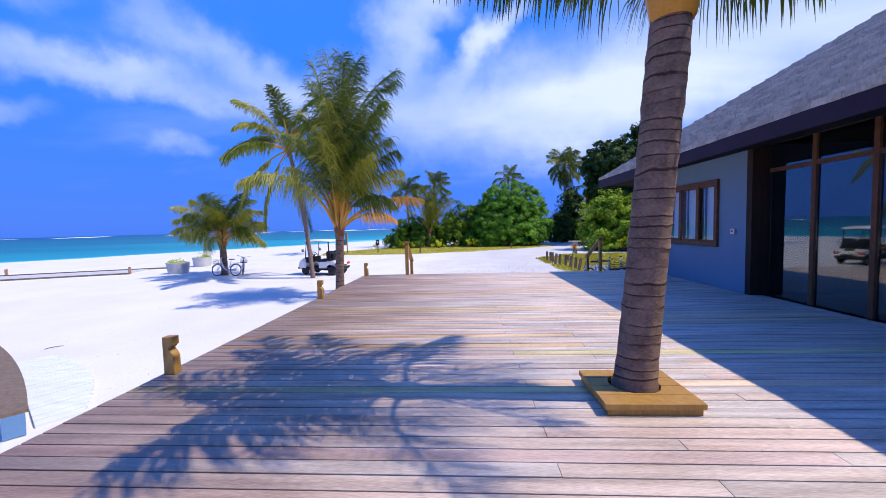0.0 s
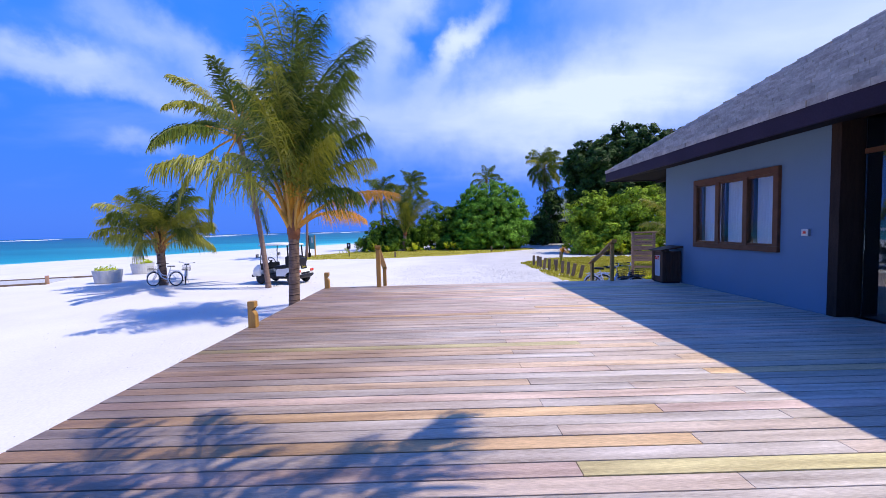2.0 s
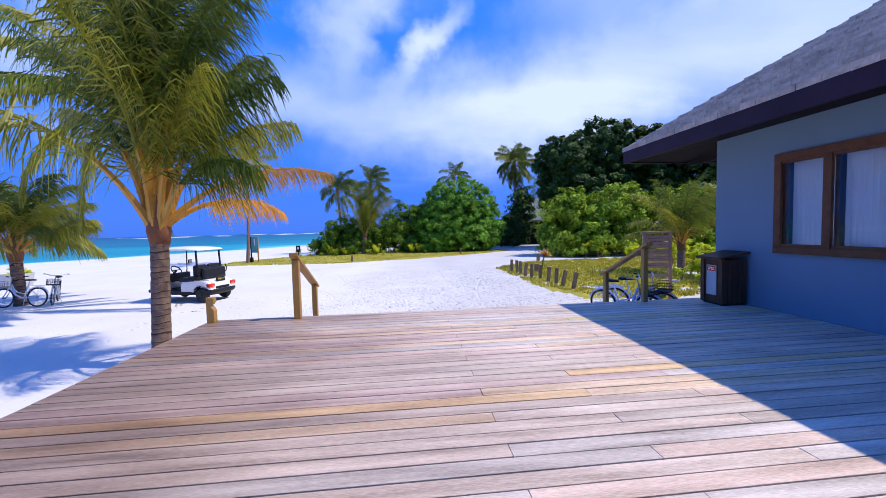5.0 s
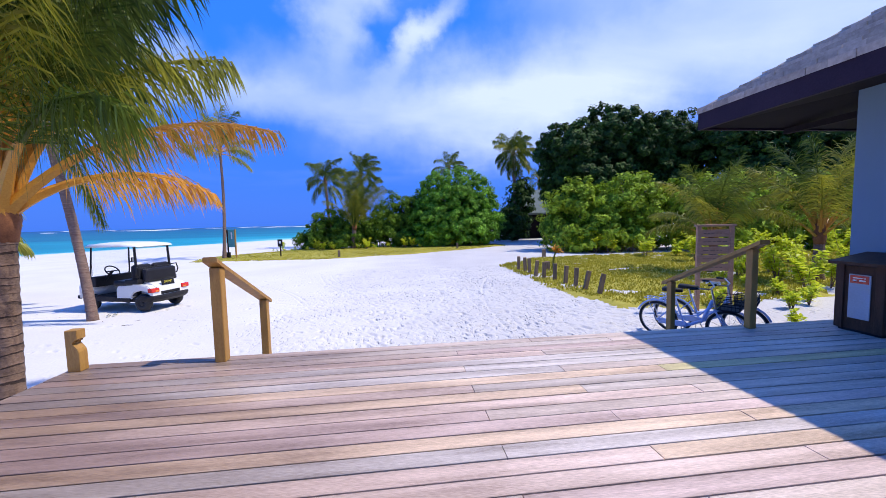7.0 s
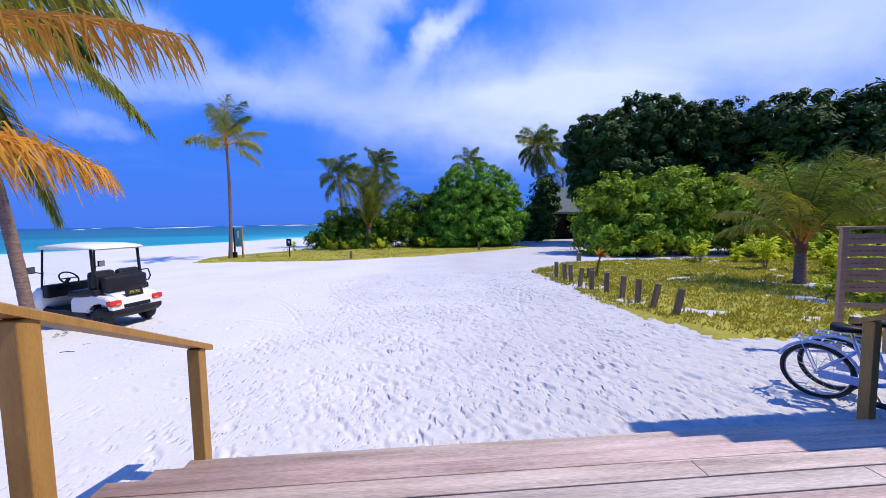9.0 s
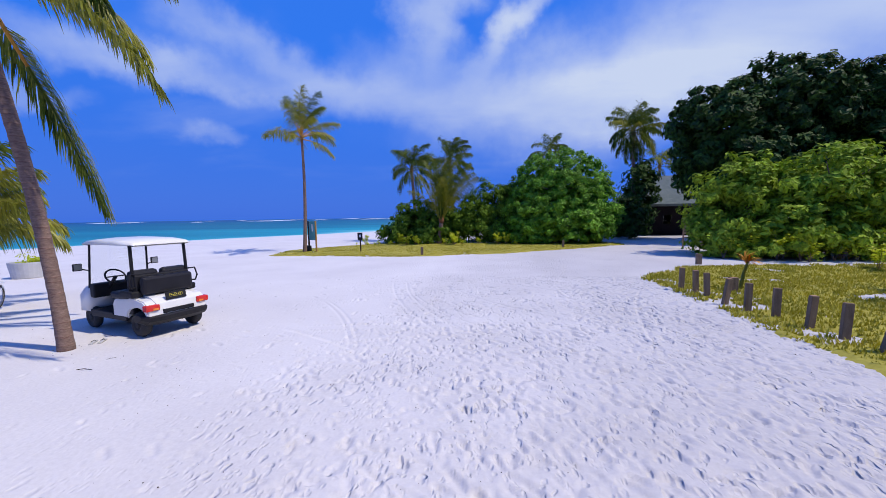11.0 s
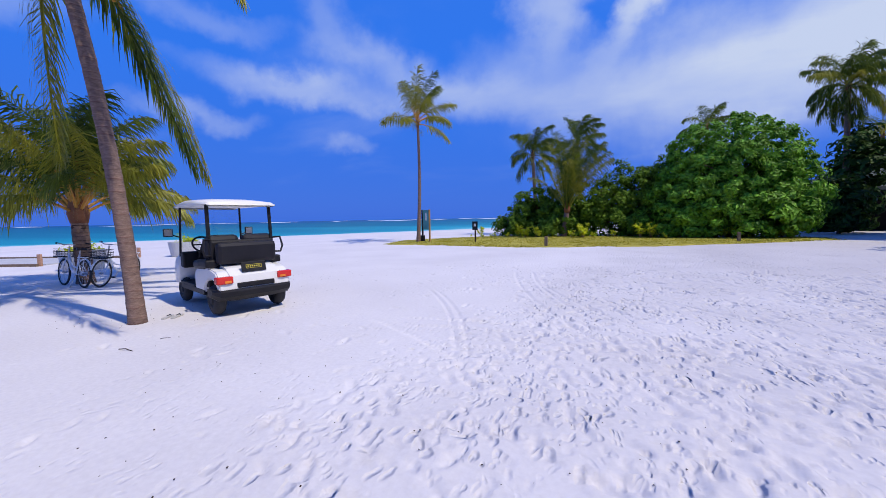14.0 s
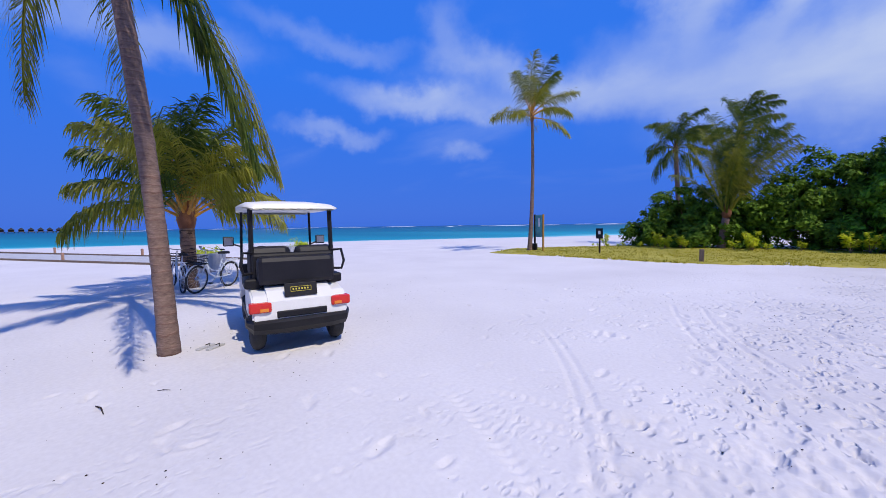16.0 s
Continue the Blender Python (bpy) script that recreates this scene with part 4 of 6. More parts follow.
def palm(name, base, top, r0, r1, fronds, label, seed, flen, bark=BARK, bend=(0, 0), wid=0.75, n=46, rings=26, yellow=0.2, dry=1, elevs=(80, -15), hang=0.5, petiole=True, wind=(0.1, 0.04), lw=1.0, extra=(), group="", seg=14, droop=(40, 75), bare=0.2, dry_extra=0, taper=0.1, shaft=HUSK, shaft_label="brown fibrous crown shaft", mess=0.2, swept=0.42):
    rnd = random.Random(seed)
    t = thing(name, base[0], base[1], base[2], 0, label, "palm tree", group)
    d = Vector(top) - Vector(base)
    bm = bmesh.new()
    pts, rad = [], []
    M = rings * 2
    for i in range(M + 1):
        s = i / M
        b = 4 * s * (1 - s)
        pts.append(Vector((d.x * s + bend[0] * b, d.y * s + bend[1] * b, d.z * s - (0.06 if i == 0 else 0))))
        flare = 1 + 0.2 * math.exp(-s * 14)
        rad.append((r0 + (r1 - r0) * s) * flare * (1.0 + (0.03 if i % 2 else -0.03) * rnd.uniform(0.2, 1.3)) * rnd.uniform(0.985, 1.015))
    tube(bm, pts, rad, seg)
    part("trunk", bm, bark, t, "ringed grey-brown trunk", True)
    # fibrous crown shaft
    bm = tube(bmesh.new(), [d - Vector((0, 0, 0.18)), d + Vector((0, 0, 0.05)), d + Vector((0, 0, 0.35 * flen / 2.6)), d + Vector((0, 0, 0.75 * flen / 2.6))], [r1 * 1.05, r1 * 1.35, r1 * 1.0, r1 * 0.3], 10)
    part("crown_shaft", bm, shaft, t, shaft_label, True)
    specs = []
    for k in range(fronds):
        s = k / max(1, fronds - 1)
        el = elevs[0] + (elevs[1] - elevs[0]) * s ** 1.1 + rnd.uniform(-7, 7)
        specs.append((k * 2.39996 + rnd.uniform(-0.25, 0.25), el, flen * rnd.uniform(0.84, 1.06) * (1 - taper * s), rnd.uniform(*droop), s))
    for az, el, ln, dr in extra:
        specs.append((radians(az), el, ln, dr, 0.9))
    for k, (az, el, ln, dr, s) in enumerate(specs):
        start = d + Vector((math.cos(az) * r1 * 0.75, math.sin(az) * r1 * 0.75, 0.05 + 0.42 * (1 - s) * flen / 2.6))
        is_dry = fronds - dry <= k < fronds + dry_extra
        p2, v, f = frond_mesh(rnd, az, el, ln, dr, wid * (0.6 if is_dry else 1), n, hang * (0.45 + 0.75 * s), wind, bare, lw * (0.6 if is_dry else 1), mess, swept)
        mat = FROND_B if is_dry else (FROND_Y if rnd.random() < yellow * (0.4 + s * 1.2) else FROND)
        fr = raw("frond", [(a + start.x, b + start.y, c + start.z) for a, b, c in v], f, mat, t, "dry orange-brown frond" if is_dry else "")
        m = len(p2)
        rr = [0.040 * min(1.8, flen / 2.6) * (1 - 0.88 * (i / (m - 1)) ** 0.55) + 0.003 for i in range(m)]
        cut = 5 if petiole else 0
        if cut:
            part("petiole", tube(bmesh.new(), [p + start for p in p2[:cut + 1]], rr[:cut + 1], 5), PETIOLE, fr)
        part("rachis", tube(bmesh.new(), [p + start for p in p2[cut:]], rr[cut:], 5), PETIOLE if is_dry else mat, fr)
    return t


palm("palm_tree", (1.78, 2.24, 0.0), (1.93, 1.97, 3.14), 0.158, 0.142, 14, "coconut palm with thick ringed trunk growing through the deck", 11, 2.35, bend=(0.0, 0.0), wid=0.75, n=84, rings=18, yellow=0.1, dry=0, elevs=(84, 48), hang=1.4, droop=(45, 85),
     extra=((186, 42, 1.85, 80), (166, 54, 1.6, 80), (208, 56, 1.5, 80), (10, 46, 1.2, 90)), seg=20, bark=BARK_D, shaft=PETIOLE, shaft_label="yellow-green swollen leaf base")
palm("palm_tree", (-3.80, 10.95, GROUND), (-3.74, 11.0, 1.42), 0.14, 0.13, 32, "young coconut palm with yellow petioles beside the deck", 14, 5.3, bark=BARK_D, wid=1.1, n=120, rings=18, lw=0.85, yellow=0.38, dry=0, elevs=(97, 74), hang=1.7, droop=(18, 74), bare=0.3, taper=0.42, mess=0.36, swept=0.65, wind=(0.15, 0.04),
     extra=((-2, 42, 2.85, 60), (22, 38, 1.9, 78), (-30, 58, 2.4, 95), (222, 64, 3.4, 95)), dry_extra=2, seg=16)
palm("palm_tree", (-6.92, 16.24, GROUND), (-7.62, 15.9, 5.1), 0.098, 0.085, 14, "tall leaning coconut palm with smooth grey trunk on the sand", 8, 3.0, wid=0.72, n=130, lw=1.35, rings=30, yellow=0.45, dry=0, elevs=(75, 5), hang=1.2, bend=(0.08, 0.08), droop=(50, 95), mess=0.14, swept=0.6,
     extra=((108, -50, 4.3, 26), (94, -60, 4.0, 20), (165, -48, 4.0, 38), (200, -30, 3.6, 50), (-6, -16, 4.2, 46), (245, 10, 3.6, 70)))
palm("palm_tree", (-12.35, 17.85, GROUND - 0.02), (-12.4, 17.85, 0.85), 0.165, 0.155, 26, "low bushy coconut palm shading parked bicycles", 21, 2.7, bark=BARK_D, wid=0.95, n=100, lw=1.0, rings=10, yellow=0.6, dry=0, elevs=(90, 30), hang=1.7, droop=(48, 98), bare=0.24, mess=0.22)
palm("palm_tree", (-11.45, 33.2, GROUND), (-11.2, 33.0, 6.1), 0.115, 0.07, 17, "tall slim coconut palm near the waterline", 31, 2.7, lw=0.9, wid=0.75, n=84, rings=34, yellow=0.7, dry=0, elevs=(92, 0), hang=1.3, bend=(0.1, 0), wind=(0.3, 0.1), droop=(25, 80), mess=0.3)
palm("palm_tree", (-3.7, 39.5, GROUND), (-3.5, 39.5, 1.0), 0.2, 0.16, 24, "bushy wind-blown coconut palm at the edge of the lawn", 41, 4.7, lw=0.9, wid=1.0, n=110, rings=10, yellow=0.6, dry=0, elevs=(100, 58), hang=1.2, wind=(0.22, 0.1), petiole=False, mess=0.35, droop=(15, 60))
palm("palm_tree", (-6.1, 43.3, GROUND), (-6.5, 43.3, 5.2), 0.16, 0.12, 20, "wind-blown coconut palm behind the hedge", 51, 2.5, wid=0.9, n=84, rings=14, yellow=0.0, dry=0, elevs=(88, -35), hang=2.0, wind=(0.3, 0.1), petiole=False, droop=(40, 105), lw=1.1, mess=0.3)
palm("palm_tree", (-3.0, 44.8, GROUND), (-3.3, 44.8, 6.2), 0.16, 0.12, 18, "wind-blown coconut palm behind the hedge", 52, 2.4, wid=0.9, n=84, rings=14, yellow=0.0, dry=0, elevs=(88, -30), hang=2.0, wind=(0.45, 0.1), petiole=False, droop=(40, 110), lw=1.1, mess=0.3)
palm("palm_tree", (6.9, 53.0, GROUND), (6.7, 53.0, 7.7), 0.18, 0.13, 16, "coconut palm rising behind the round tree", 53, 2.5, wid=0.9, n=72, rings=14, yellow=0.0, dry=0, elevs=(85, -20), hang=1.9, wind=(0.3, 0.1), petiole=False, droop=(40, 105), lw=1.0, mess=0.3)
palm("palm_tree", (13.0, 46.0, GROUND), (12.75, 46.0, 8.2), 0.18, 0.13, 36, "tall coconut palm beside the path to the far house", 54, 2.7, wid=1.0, n=96, rings=14, yellow=0.15, dry=0, elevs=(88, -75), hang=2.4, wind=(0.22, 0.1), petiole=False, droop=(45, 95), lw=1.2, mess=0.3)
palm("palm_tree", (21.2, 60.0, GROUND), (21.0, 60.0, 6.9), 0.18, 0.13, 16, "coconut palm behind the far house", 55, 3.2, wid=1.0, n=72, rings=14, yellow=0.1, dry=0, elevs=(80, -20), hang=1.7, wind=(0.35, 0.1), petiole=False, droop=(60, 125), lw=1.0)
palm("palm_tree", (12.2, 19.5, GROUND), (12.2, 19.5, 0.35), 0.16, 0.13, 18, "young coconut palm in the garden bed", 61, 2.9, wid=0.75, n=84, lw=0.75, rings=6, yellow=0.6, dry=0, elevs=(90, 42), hang=1.0, mess=0.2)
palm("palm_tree", (13.6, 17.0, GROUND), (13.6, 17.0, 0.55), 0.16, 0.13, 18, "young coconut palm in the garden bed", 62, 2.9, wid=0.75, n=84, lw=0.75, rings=6, yellow=0.6, dry=0, elevs=(90, 40), hang=1.0, mess=0.2)


# ---- bushes and trees ----
def leaf_cloud(rs, blobs, count, size, up=0.3, ragged=0.18, per=45):
    """Leaf quads in many small clumps over a shell of joined ellipsoids, in world metres."""
    vol = np.array([r[0] * r[1] + r[0] * r[2] + r[1] * r[2] for _, r in blobs], float)
    clumps = max(6, count // per)
    pick = rs.choice(len(blobs), clumps, p=vol / vol.sum())
    C = np.array([b[0] for b in blobs], float)[pick]
    R = np.array([b[1] for b in blobs], float)[pick]
    u = rs.normal(size=(clumps, 3))
    u /= np.linalg.norm(u, axis=1)[:, None]
    rad = 0.92 - 0.42 * rs.random(clumps) ** 2.4 + ragged * rs.normal(size=clumps) * 0.45
    cc = C + u * R * rad[:, None]
    cr = (np.sqrt(vol.sum() / clumps) * 1.15) * rs.uniform(0.6, 1.35, clumps)
    k = rs.integers(0, clumps, count)
    d = rs.normal(size=(count, 3))
    d /= np.linalg.norm(d, axis=1)[:, None]
    P = cc[k] + d * (cr[k] * rs.random(count) ** 0.45)[:, None] * np.array([1, 1, 0.75])
    nrm = d * 0.8 + u[k] * 0.9 + rs.normal(size=(count, 3)) * 0.5
    nrm[:, 2] += up
    nrm /= np.linalg.norm(nrm, axis=1)[:, None]
    a = np.cross(nrm, rs.normal(size=(count, 3)))
    a /= np.linalg.norm(a, axis=1)[:, None]
    b = np.cross(nrm, a)
    s = size * rs.uniform(0.6, 1.3, count)[:, None]
    V = np.stack([P - a * s, P + b * s * 0.46 + nrm * s * 0.14, P + a * s, P - b * s * 0.46 + nrm * s * 0.14], 1)
    keep = V[:, :, 2].min(axis=1) > min(b_[0][2] - b_[1][2] for b_ in blobs) - 0.4
    keep &= V[:, :, 2].min(axis=1) > (GROUND + 0.02 if blobs[0][0][2] - GROUND < 30 and blobs[0][1][0] > 0.5 else -9)
    V = V[keep].reshape(-1, 3)
    F = np.arange(len(V)).reshape(-1, 4)
    return V, F


def bush(name, base, blobs, count, size, mat, label, seed, category="bush", up=0.3, trunk=0.12, ragged=0.18, group=""):
    rs = np.random.default_rng(seed)
    rnd = random.Random(seed)
    t = thing(name, base[0], base[1], GROUND, 0, label, category, group)
    V, F = leaf_cloud(rs, blobs, count, size, up, ragged)
    heart = [(c, tuple(0.6 * q for q in r)) for c, r in blobs]
    V2, F2 = leaf_cloud(rs, heart, count // 4, size * 1.35, up, ragged)
    V, F = np.concatenate([V, V2]), np.concatenate([F, F2 + len(V)])
    V = V - np.array([base[0], base[1], GROUND])
    raw("crown", V.tolist(), F.tolist(), mat, t)
    bm = bmesh.new()
    for c, r in blobs:
        e = Vector((c[0] - base[0], c[1] - base[1], c[2] - GROUND))
        s = Vector((rnd.uniform(-0.2, 0.2) + e.x * 0.35, rnd.uniform(-0.2, 0.2) + e.y * 0.35, -0.05))
        mid = s.lerp(e, 0.5) + Vector((rnd.uniform(-0.3, 0.3), rnd.uniform(-0.3, 0.3), 0.2))
        tube(bm, [s, mid, e], [trunk, trunk * 0.7, trunk * 0.3], 6)
        for q in range(5):
            w = Vector((rnd.uniform(-1, 1) * r[0], rnd.uniform(-1, 1) * r[1], rnd.uniform(0, 0.9) * r[2])) * 0.7
            tube(bm, [mid.lerp(e, 0.4 + 0.1 * q), e + w * 0.5, e + w], [trunk * 0.4, trunk * 0.25, trunk * 0.08], 5)
    part("limb", bm, BARK, t, "", True)
    return t


bush("round_tree", (5.6, 41.0), [((5.6, 41.0, 2.9), (4.0, 3.8, 3.7)), ((3.6, 40.2, 1.6), (2.4, 2.6, 2.4)), ((7.8, 40.4, 1.6), (2.3, 2.6, 2.4)), ((5.8, 39.4, 0.6), (3.8, 2.4, 1.7)), ((3.2, 39.6, 0.2), (2.6, 2.0, 1.3))], 60000, 0.13, LEAF, "round bright-green broad-leaved tree at the lawn's edge", 71, "tree", trunk=0.2, ragged=0.05)
bush("shrub_thicket", (0.4, 42.0), [((0.6, 42.0, 1.9), (2.6, 2.2, 2.5)), ((-1.4, 41.6, 1.2), (2.0, 2.0, 1.9)), ((2.2, 42.2, 2.2), (1.8, 2.0, 2.3)), ((0.2, 40.8, 0.0), (3.2, 1.6, 1.2))], 24000, 0.12, LEAF_T, "feathery green shrub thicket behind the lawn", 72)
bush("shrub_thicket", (-5.8, 41.0), [((-5.6, 41.0, 0.9), (2.2, 2.0, 2.0)), ((-7.4, 40.6, 0.1), (1.6, 1.6, 1.0)), ((-3.6, 41.0, 0.6), (2.0, 1.8, 1.5)), ((-5.0, 40.0, -0.2), (3.4, 1.6, 0.9))], 18000, 0.12, LEAF_T, "low dense green shrubs above the beach", 73)
bush("broad_tree", (20.0, 40.0), [((16.2, 40.0, 7.2), (3.4, 3.6, 3.4)), ((20.4, 40.0, 8.0), (4.6, 4.2, 4.0)), ((25.2, 39.5, 7.8), (4.4, 4.0, 3.6)), ((18.0, 39.0, 4.2), (5.2, 3.6, 3.0)), ((24.0, 38.5, 4.0), (5.0, 3.6, 3.0))], 80000, 0.20, LEAF_D, "large dark-green broad-crowned tree behind the garden", 74, "tree", trunk=0.35, ragged=0.09)
bush("broad_tree", (31.0, 36.0), [((29.5, 36.0, 7.6), (4.4, 4.2, 3.4)), ((34.0, 34.0, 7.0), (5.0, 4.4, 3.6)), ((31.0, 35.0, 4.0), (5.6, 4.2, 3.2)), ((38.0, 30.0, 6.0), (5.0, 4.4, 4.0))], 42000, 0.23, LEAF_D, "large dark-green broad-crowned tree behind the garden", 75, "tree", trunk=0.35, ragged=0.09)
bush("feathery_shrub", (14.0, 31.0), [((12.6, 31.0, 1.9), (2.6, 2.0, 2.2)), ((15.6, 30.0, 2.2), (2.8, 2.2, 2.3)), ((11.4, 31.0, 0.6), (1.4, 1.4, 1.3)), ((14.2, 29.3, 0.2), (3.8, 1.8, 1.6)), ((11.6, 30.2, 0.0), (1.9, 1.5, 1.2))], 30000, 0.14, LEAF_F, "tall feathery olive-green shrub beside the path", 76)
bush("feathery_shrub", (20.0, 29.0), [((19.4, 29.0, 1.9), (2.6, 2.2, 2.3)), ((23.0, 28.0, 2.0), (3.0, 2.4, 2.5)), ((27.0, 26.5, 1.9), (3.0, 2.4, 2.4)), ((21.0, 27.5, 0.2), (4.4, 1.8, 1.5)), ((26.5, 25.5, 0.2), (4.0, 2.0, 1.5))], 24000, 0.18, LEAF_F, "tall feathery olive-green shrub behind the garden", 77)
bush("dark_shrub", (12.0, 44.5), [((11.6, 44.0, 0.9), (1.8, 1.4, 1.9)), ((13.4, 46.0, 2.8), (1.6, 1.6, 3.4))], 4500, 0.22, LEAF_D, "dark shrubs beside the far house", 78)
bush("hedge", (30.0, 24.0), [((31.0, 24.0, 1.8), (3.4, 3.0, 2.6)), ((35.0, 20.0, 2.0), (3.6, 3.4, 2.8)), ((38.0, 14.0, 2.0), (3.6, 3.6, 2.8))], 8000, 0.24, LEAF_F, "tall green hedge closing the garden", 79)


# ---- plank planter round the deck palm ----
def palm_collar():
    t = thing("planter_frame", 1.78, 2.20, 0.0, 0, "low golden timber frame round the palm trunk on the deck", "planter")
    hx, hy, hr, cy = 0.355, 0.325, 0.205, 0.045
    for lo, hi in (((-hx, -hy), (hx, -hy + 0.045)), ((-hx, hy - 0.045), (hx, hy)), ((-hx, -hy + 0.048), (-hx + 0.045, hy - 0.048)), ((hx - 0.045, -hy + 0.048), (hx, hy - 0.048))):
        part("side_board", cube((lo[0], lo[1], 0.0), (hi[0], hi[1], 0.052), 0.004), TIMBER, t)

    def top_board(outline):
        bm = bmesh.new()
        f = bm.faces.new([bm.verts.new((x, y, 0.055)) for x, y in outline])
        if f.normal.z < 0:
            f.normal_flip()
        ext = bmesh.ops.extrude_face_region(bm, geom=[f])
        for v in ext["geom"]:
            if isinstance(v, bmesh.types.BMVert):
                v.co.z = 0.098
        bmesh.ops.recalc_face_normals(bm, faces=bm.faces)
        part("top_board", bm, TIMBER, t)

    g = 0.018
    ys = (-hy - g, -0.167, 0.0, 0.167, hy + g)
    for k in range(4):
        y0, y1 = ys[k] + 0.003, ys[k + 1] - 0.003
        ins = [y for y in [y0 + (y1 - y0) * i / 8 for i in range(9)] if abs(y - cy) < hr]
        if not ins:
            top_board([(-hx - g, y0), (hx + g, y0), (hx + g, y1), (-hx - g, y1)])
            continue
        whole = len(ins) == 9
        rim = [(math.sqrt(hr * hr - (y - cy) ** 2), y) for y in ins]
        if whole:
            for sg in (-1, 1):
                top_board([(sg * (hx + g), y0)] + [(sg * x, y) for x, y in rim] + [(sg * (hx + g), y1)])
        else:
            low = ins[-1] > y1 - 1e-6
            arc = [(-x, y) for x, y in rim] + [(x, y) for x, y in reversed(rim)] if not low else [(x, y) for x, y in reversed(rim)] + [(-x, y) for x, y in rim]
            if low:
                top_board([(-hx - g, y0), (hx + g, y0), (hx + g, y1)] + arc + [(-hx - g, y1)])
            else:
                top_board([(hx + g, y1), (-hx - g, y1), (-hx - g, y0)] + arc + [(hx + g, y0)])


palm_collar()


# ---- golf cart ----
def wheel(parent, x, y, r, w, side):
    wt_ = part("wheel", ring(bmesh.new(), (x, y, r), (1, 0, 0), r - w * 0.42, w * 0.42, 24, 8), RUBBER, parent, "black rubber tyre", True)
    bm = bmesh.new()
    tube(bm, [(x - w * 0.3, y, r), (x + w * 0.3, y, r)], r * 0.62, 20)
    tube(bm, [(x + side * w * 0.3, y, r), (x + side * w * 0.42, y, r)], [r * 0.3, r * 0.22], 12)
    part("rim", bm, RUBBER, wt_, "dark grey steel rim")


def golf_cart():
    c = thing("golf_cart", -6.895, 17.635, GROUND, 73.0, "white golf cart with black seats and white canopy on the sand", "golf cart")
    c.scale = (0.95, 1.0, 1.0)
    W = 0.58

    def sec(y, hw, z0, z1, rr=0.06):
        return [(-hw, y, z0), (hw, y, z0), (hw, y, z1 - rr), (hw - rr, y, z1), (-hw + rr, y, z1), (-hw, y, z1 - rr)]
    # chassis, floor
    part("chassis", cube((-0.50, -1.02, 0.24), (0.50, 1.05, 0.36), 0.02), BLACK, c)
    part("floor", cube((-0.56, -0.05, 0.355), (0.56, 0.80, 0.40), 0.01), BLACK, c)
    # rear cowl with wheel arches: side panels and top deck
    for s in (-1, 1):
        prof = [(-1.17, 0.41), (-1.10, 0.40), (-1.06, 0.45), (-1.0, 0.50), (-0.9, 0.54), (-0.8, 0.55), (-0.7, 0.535), (-0.6, 0.49), (-0.53, 0.42), (-0.50, 0.33), (-0.06, 0.33), (-0.06, 0.58), (-0.12, 0.66), (-0.40, 0.70), (-0.72, 0.72), (-1.02, 0.67), (-1.15, 0.58)]
        bm = loft(bmesh.new(), [[(s * (W - 0.03 if k else W - 0.20), y, z) for y, z in (prof if s > 0 else prof[::-1])] for k in (0, 1)])
        bmesh.ops.recalc_face_normals(bm, faces=bm.faces[:])
        bmesh.ops.bevel(bm, geom=[e for e in bm.edges if abs(abs(e.verts[0].co.x) - W + 0.03) < 1e-4 and abs(abs(e.verts[1].co.x) - W + 0.03) < 1e-4], offset=0.02, segments=2, affect="EDGES")
        part("side_panel", bm, WHITE, c, "white moulded side panel")
    bm = loft(bmesh.new(), [[(x, y, z) for y, z in ((-1.17, 0.41), (-0.66, 0.41), (-0.66, 0.78), (-0.98, 0.71), (-1.15, 0.61))] for x in (-0.38, 0.38)])
    bmesh.ops.recalc_face_normals(bm, faces=bm.faces[:])
    part("tail_panel", bm, WHITE, c)
    part("tail_recess", cube((-0.29, -1.182, 0.425), (0.29, -1.10, 0.50), 0.012), BLACK, c)
    pl = part("number_plate", cube((-0.19, -1.175, 0.665), (0.19, -1.155, 0.815), 0.005, Matrix.Translation((0, -0.715, 0.325)) @ Matrix.Rotation(radians(-14), 4, "X") @ Matrix.Translation((0, 0.70, -0.45))), BLACK, c, "black plate with a yellow outline")
    R = Matrix.Translation((0, -0.715, 0.325)) @ Matrix.Rotation(radians(-14), 4, "X") @ Matrix.Translation((0, 0.70, -0.45))
    bm = bmesh.new()
    for lo, hi in (((-0.12, 0.770), (0.12, 0.774)), ((-0.12, 0.718), (0.12, 0.722)), ((-0.12, 0.722), (-0.116, 0.770)), ((0.116, 0.722), (0.12, 0.770))):
        box(bm, (lo[0], -1.179, lo[1]), (hi[0], -1.1752, hi[1]), 0, R)
    for k in range(6):
        box(bm, (-0.098 + k * 0.034, -1.179, 0.737), (-0.082 + k * 0.034, -1.1752, 0.757), 0, R)
    part("plate_mark", bm, YELLOW, pl)
    for s in (-1, 1):
        x0, x1 = sorted((s * 0.345, s * 0.585))
        li = part("tail_light", cube((x0, -1.19, 0.50), (x1, -1.06, 0.61), 0.02), RED, c, "red tail light")
        xa, xb = sorted((s * 0.38, s * 0.47))
        part("turn_lens", cube((xa, -1.197, 0.515), (xb, -1.188, 0.55)), AMBER, li)
    bm = loft(bmesh.new(), [[(x, y, z) for y, z in ((-1.02 + d, 0.235 + 0.4 * d), (-1.13 + d, 0.24 + 0.4 * d), (-1.21 + d, 0.31 + 0.25 * d), (-1.235 + d, 0.39), (-1.20 + d, 0.415), (-1.02 + d, 0.42))] for x, d in ((-0.61, 0.18), (-0.54, 0.03), (-0.36, 0.0), (-0.2, -0.01), (0.2, -0.01), (0.36, 0.0), (0.54, 0.03), (0.61, 0.18))])
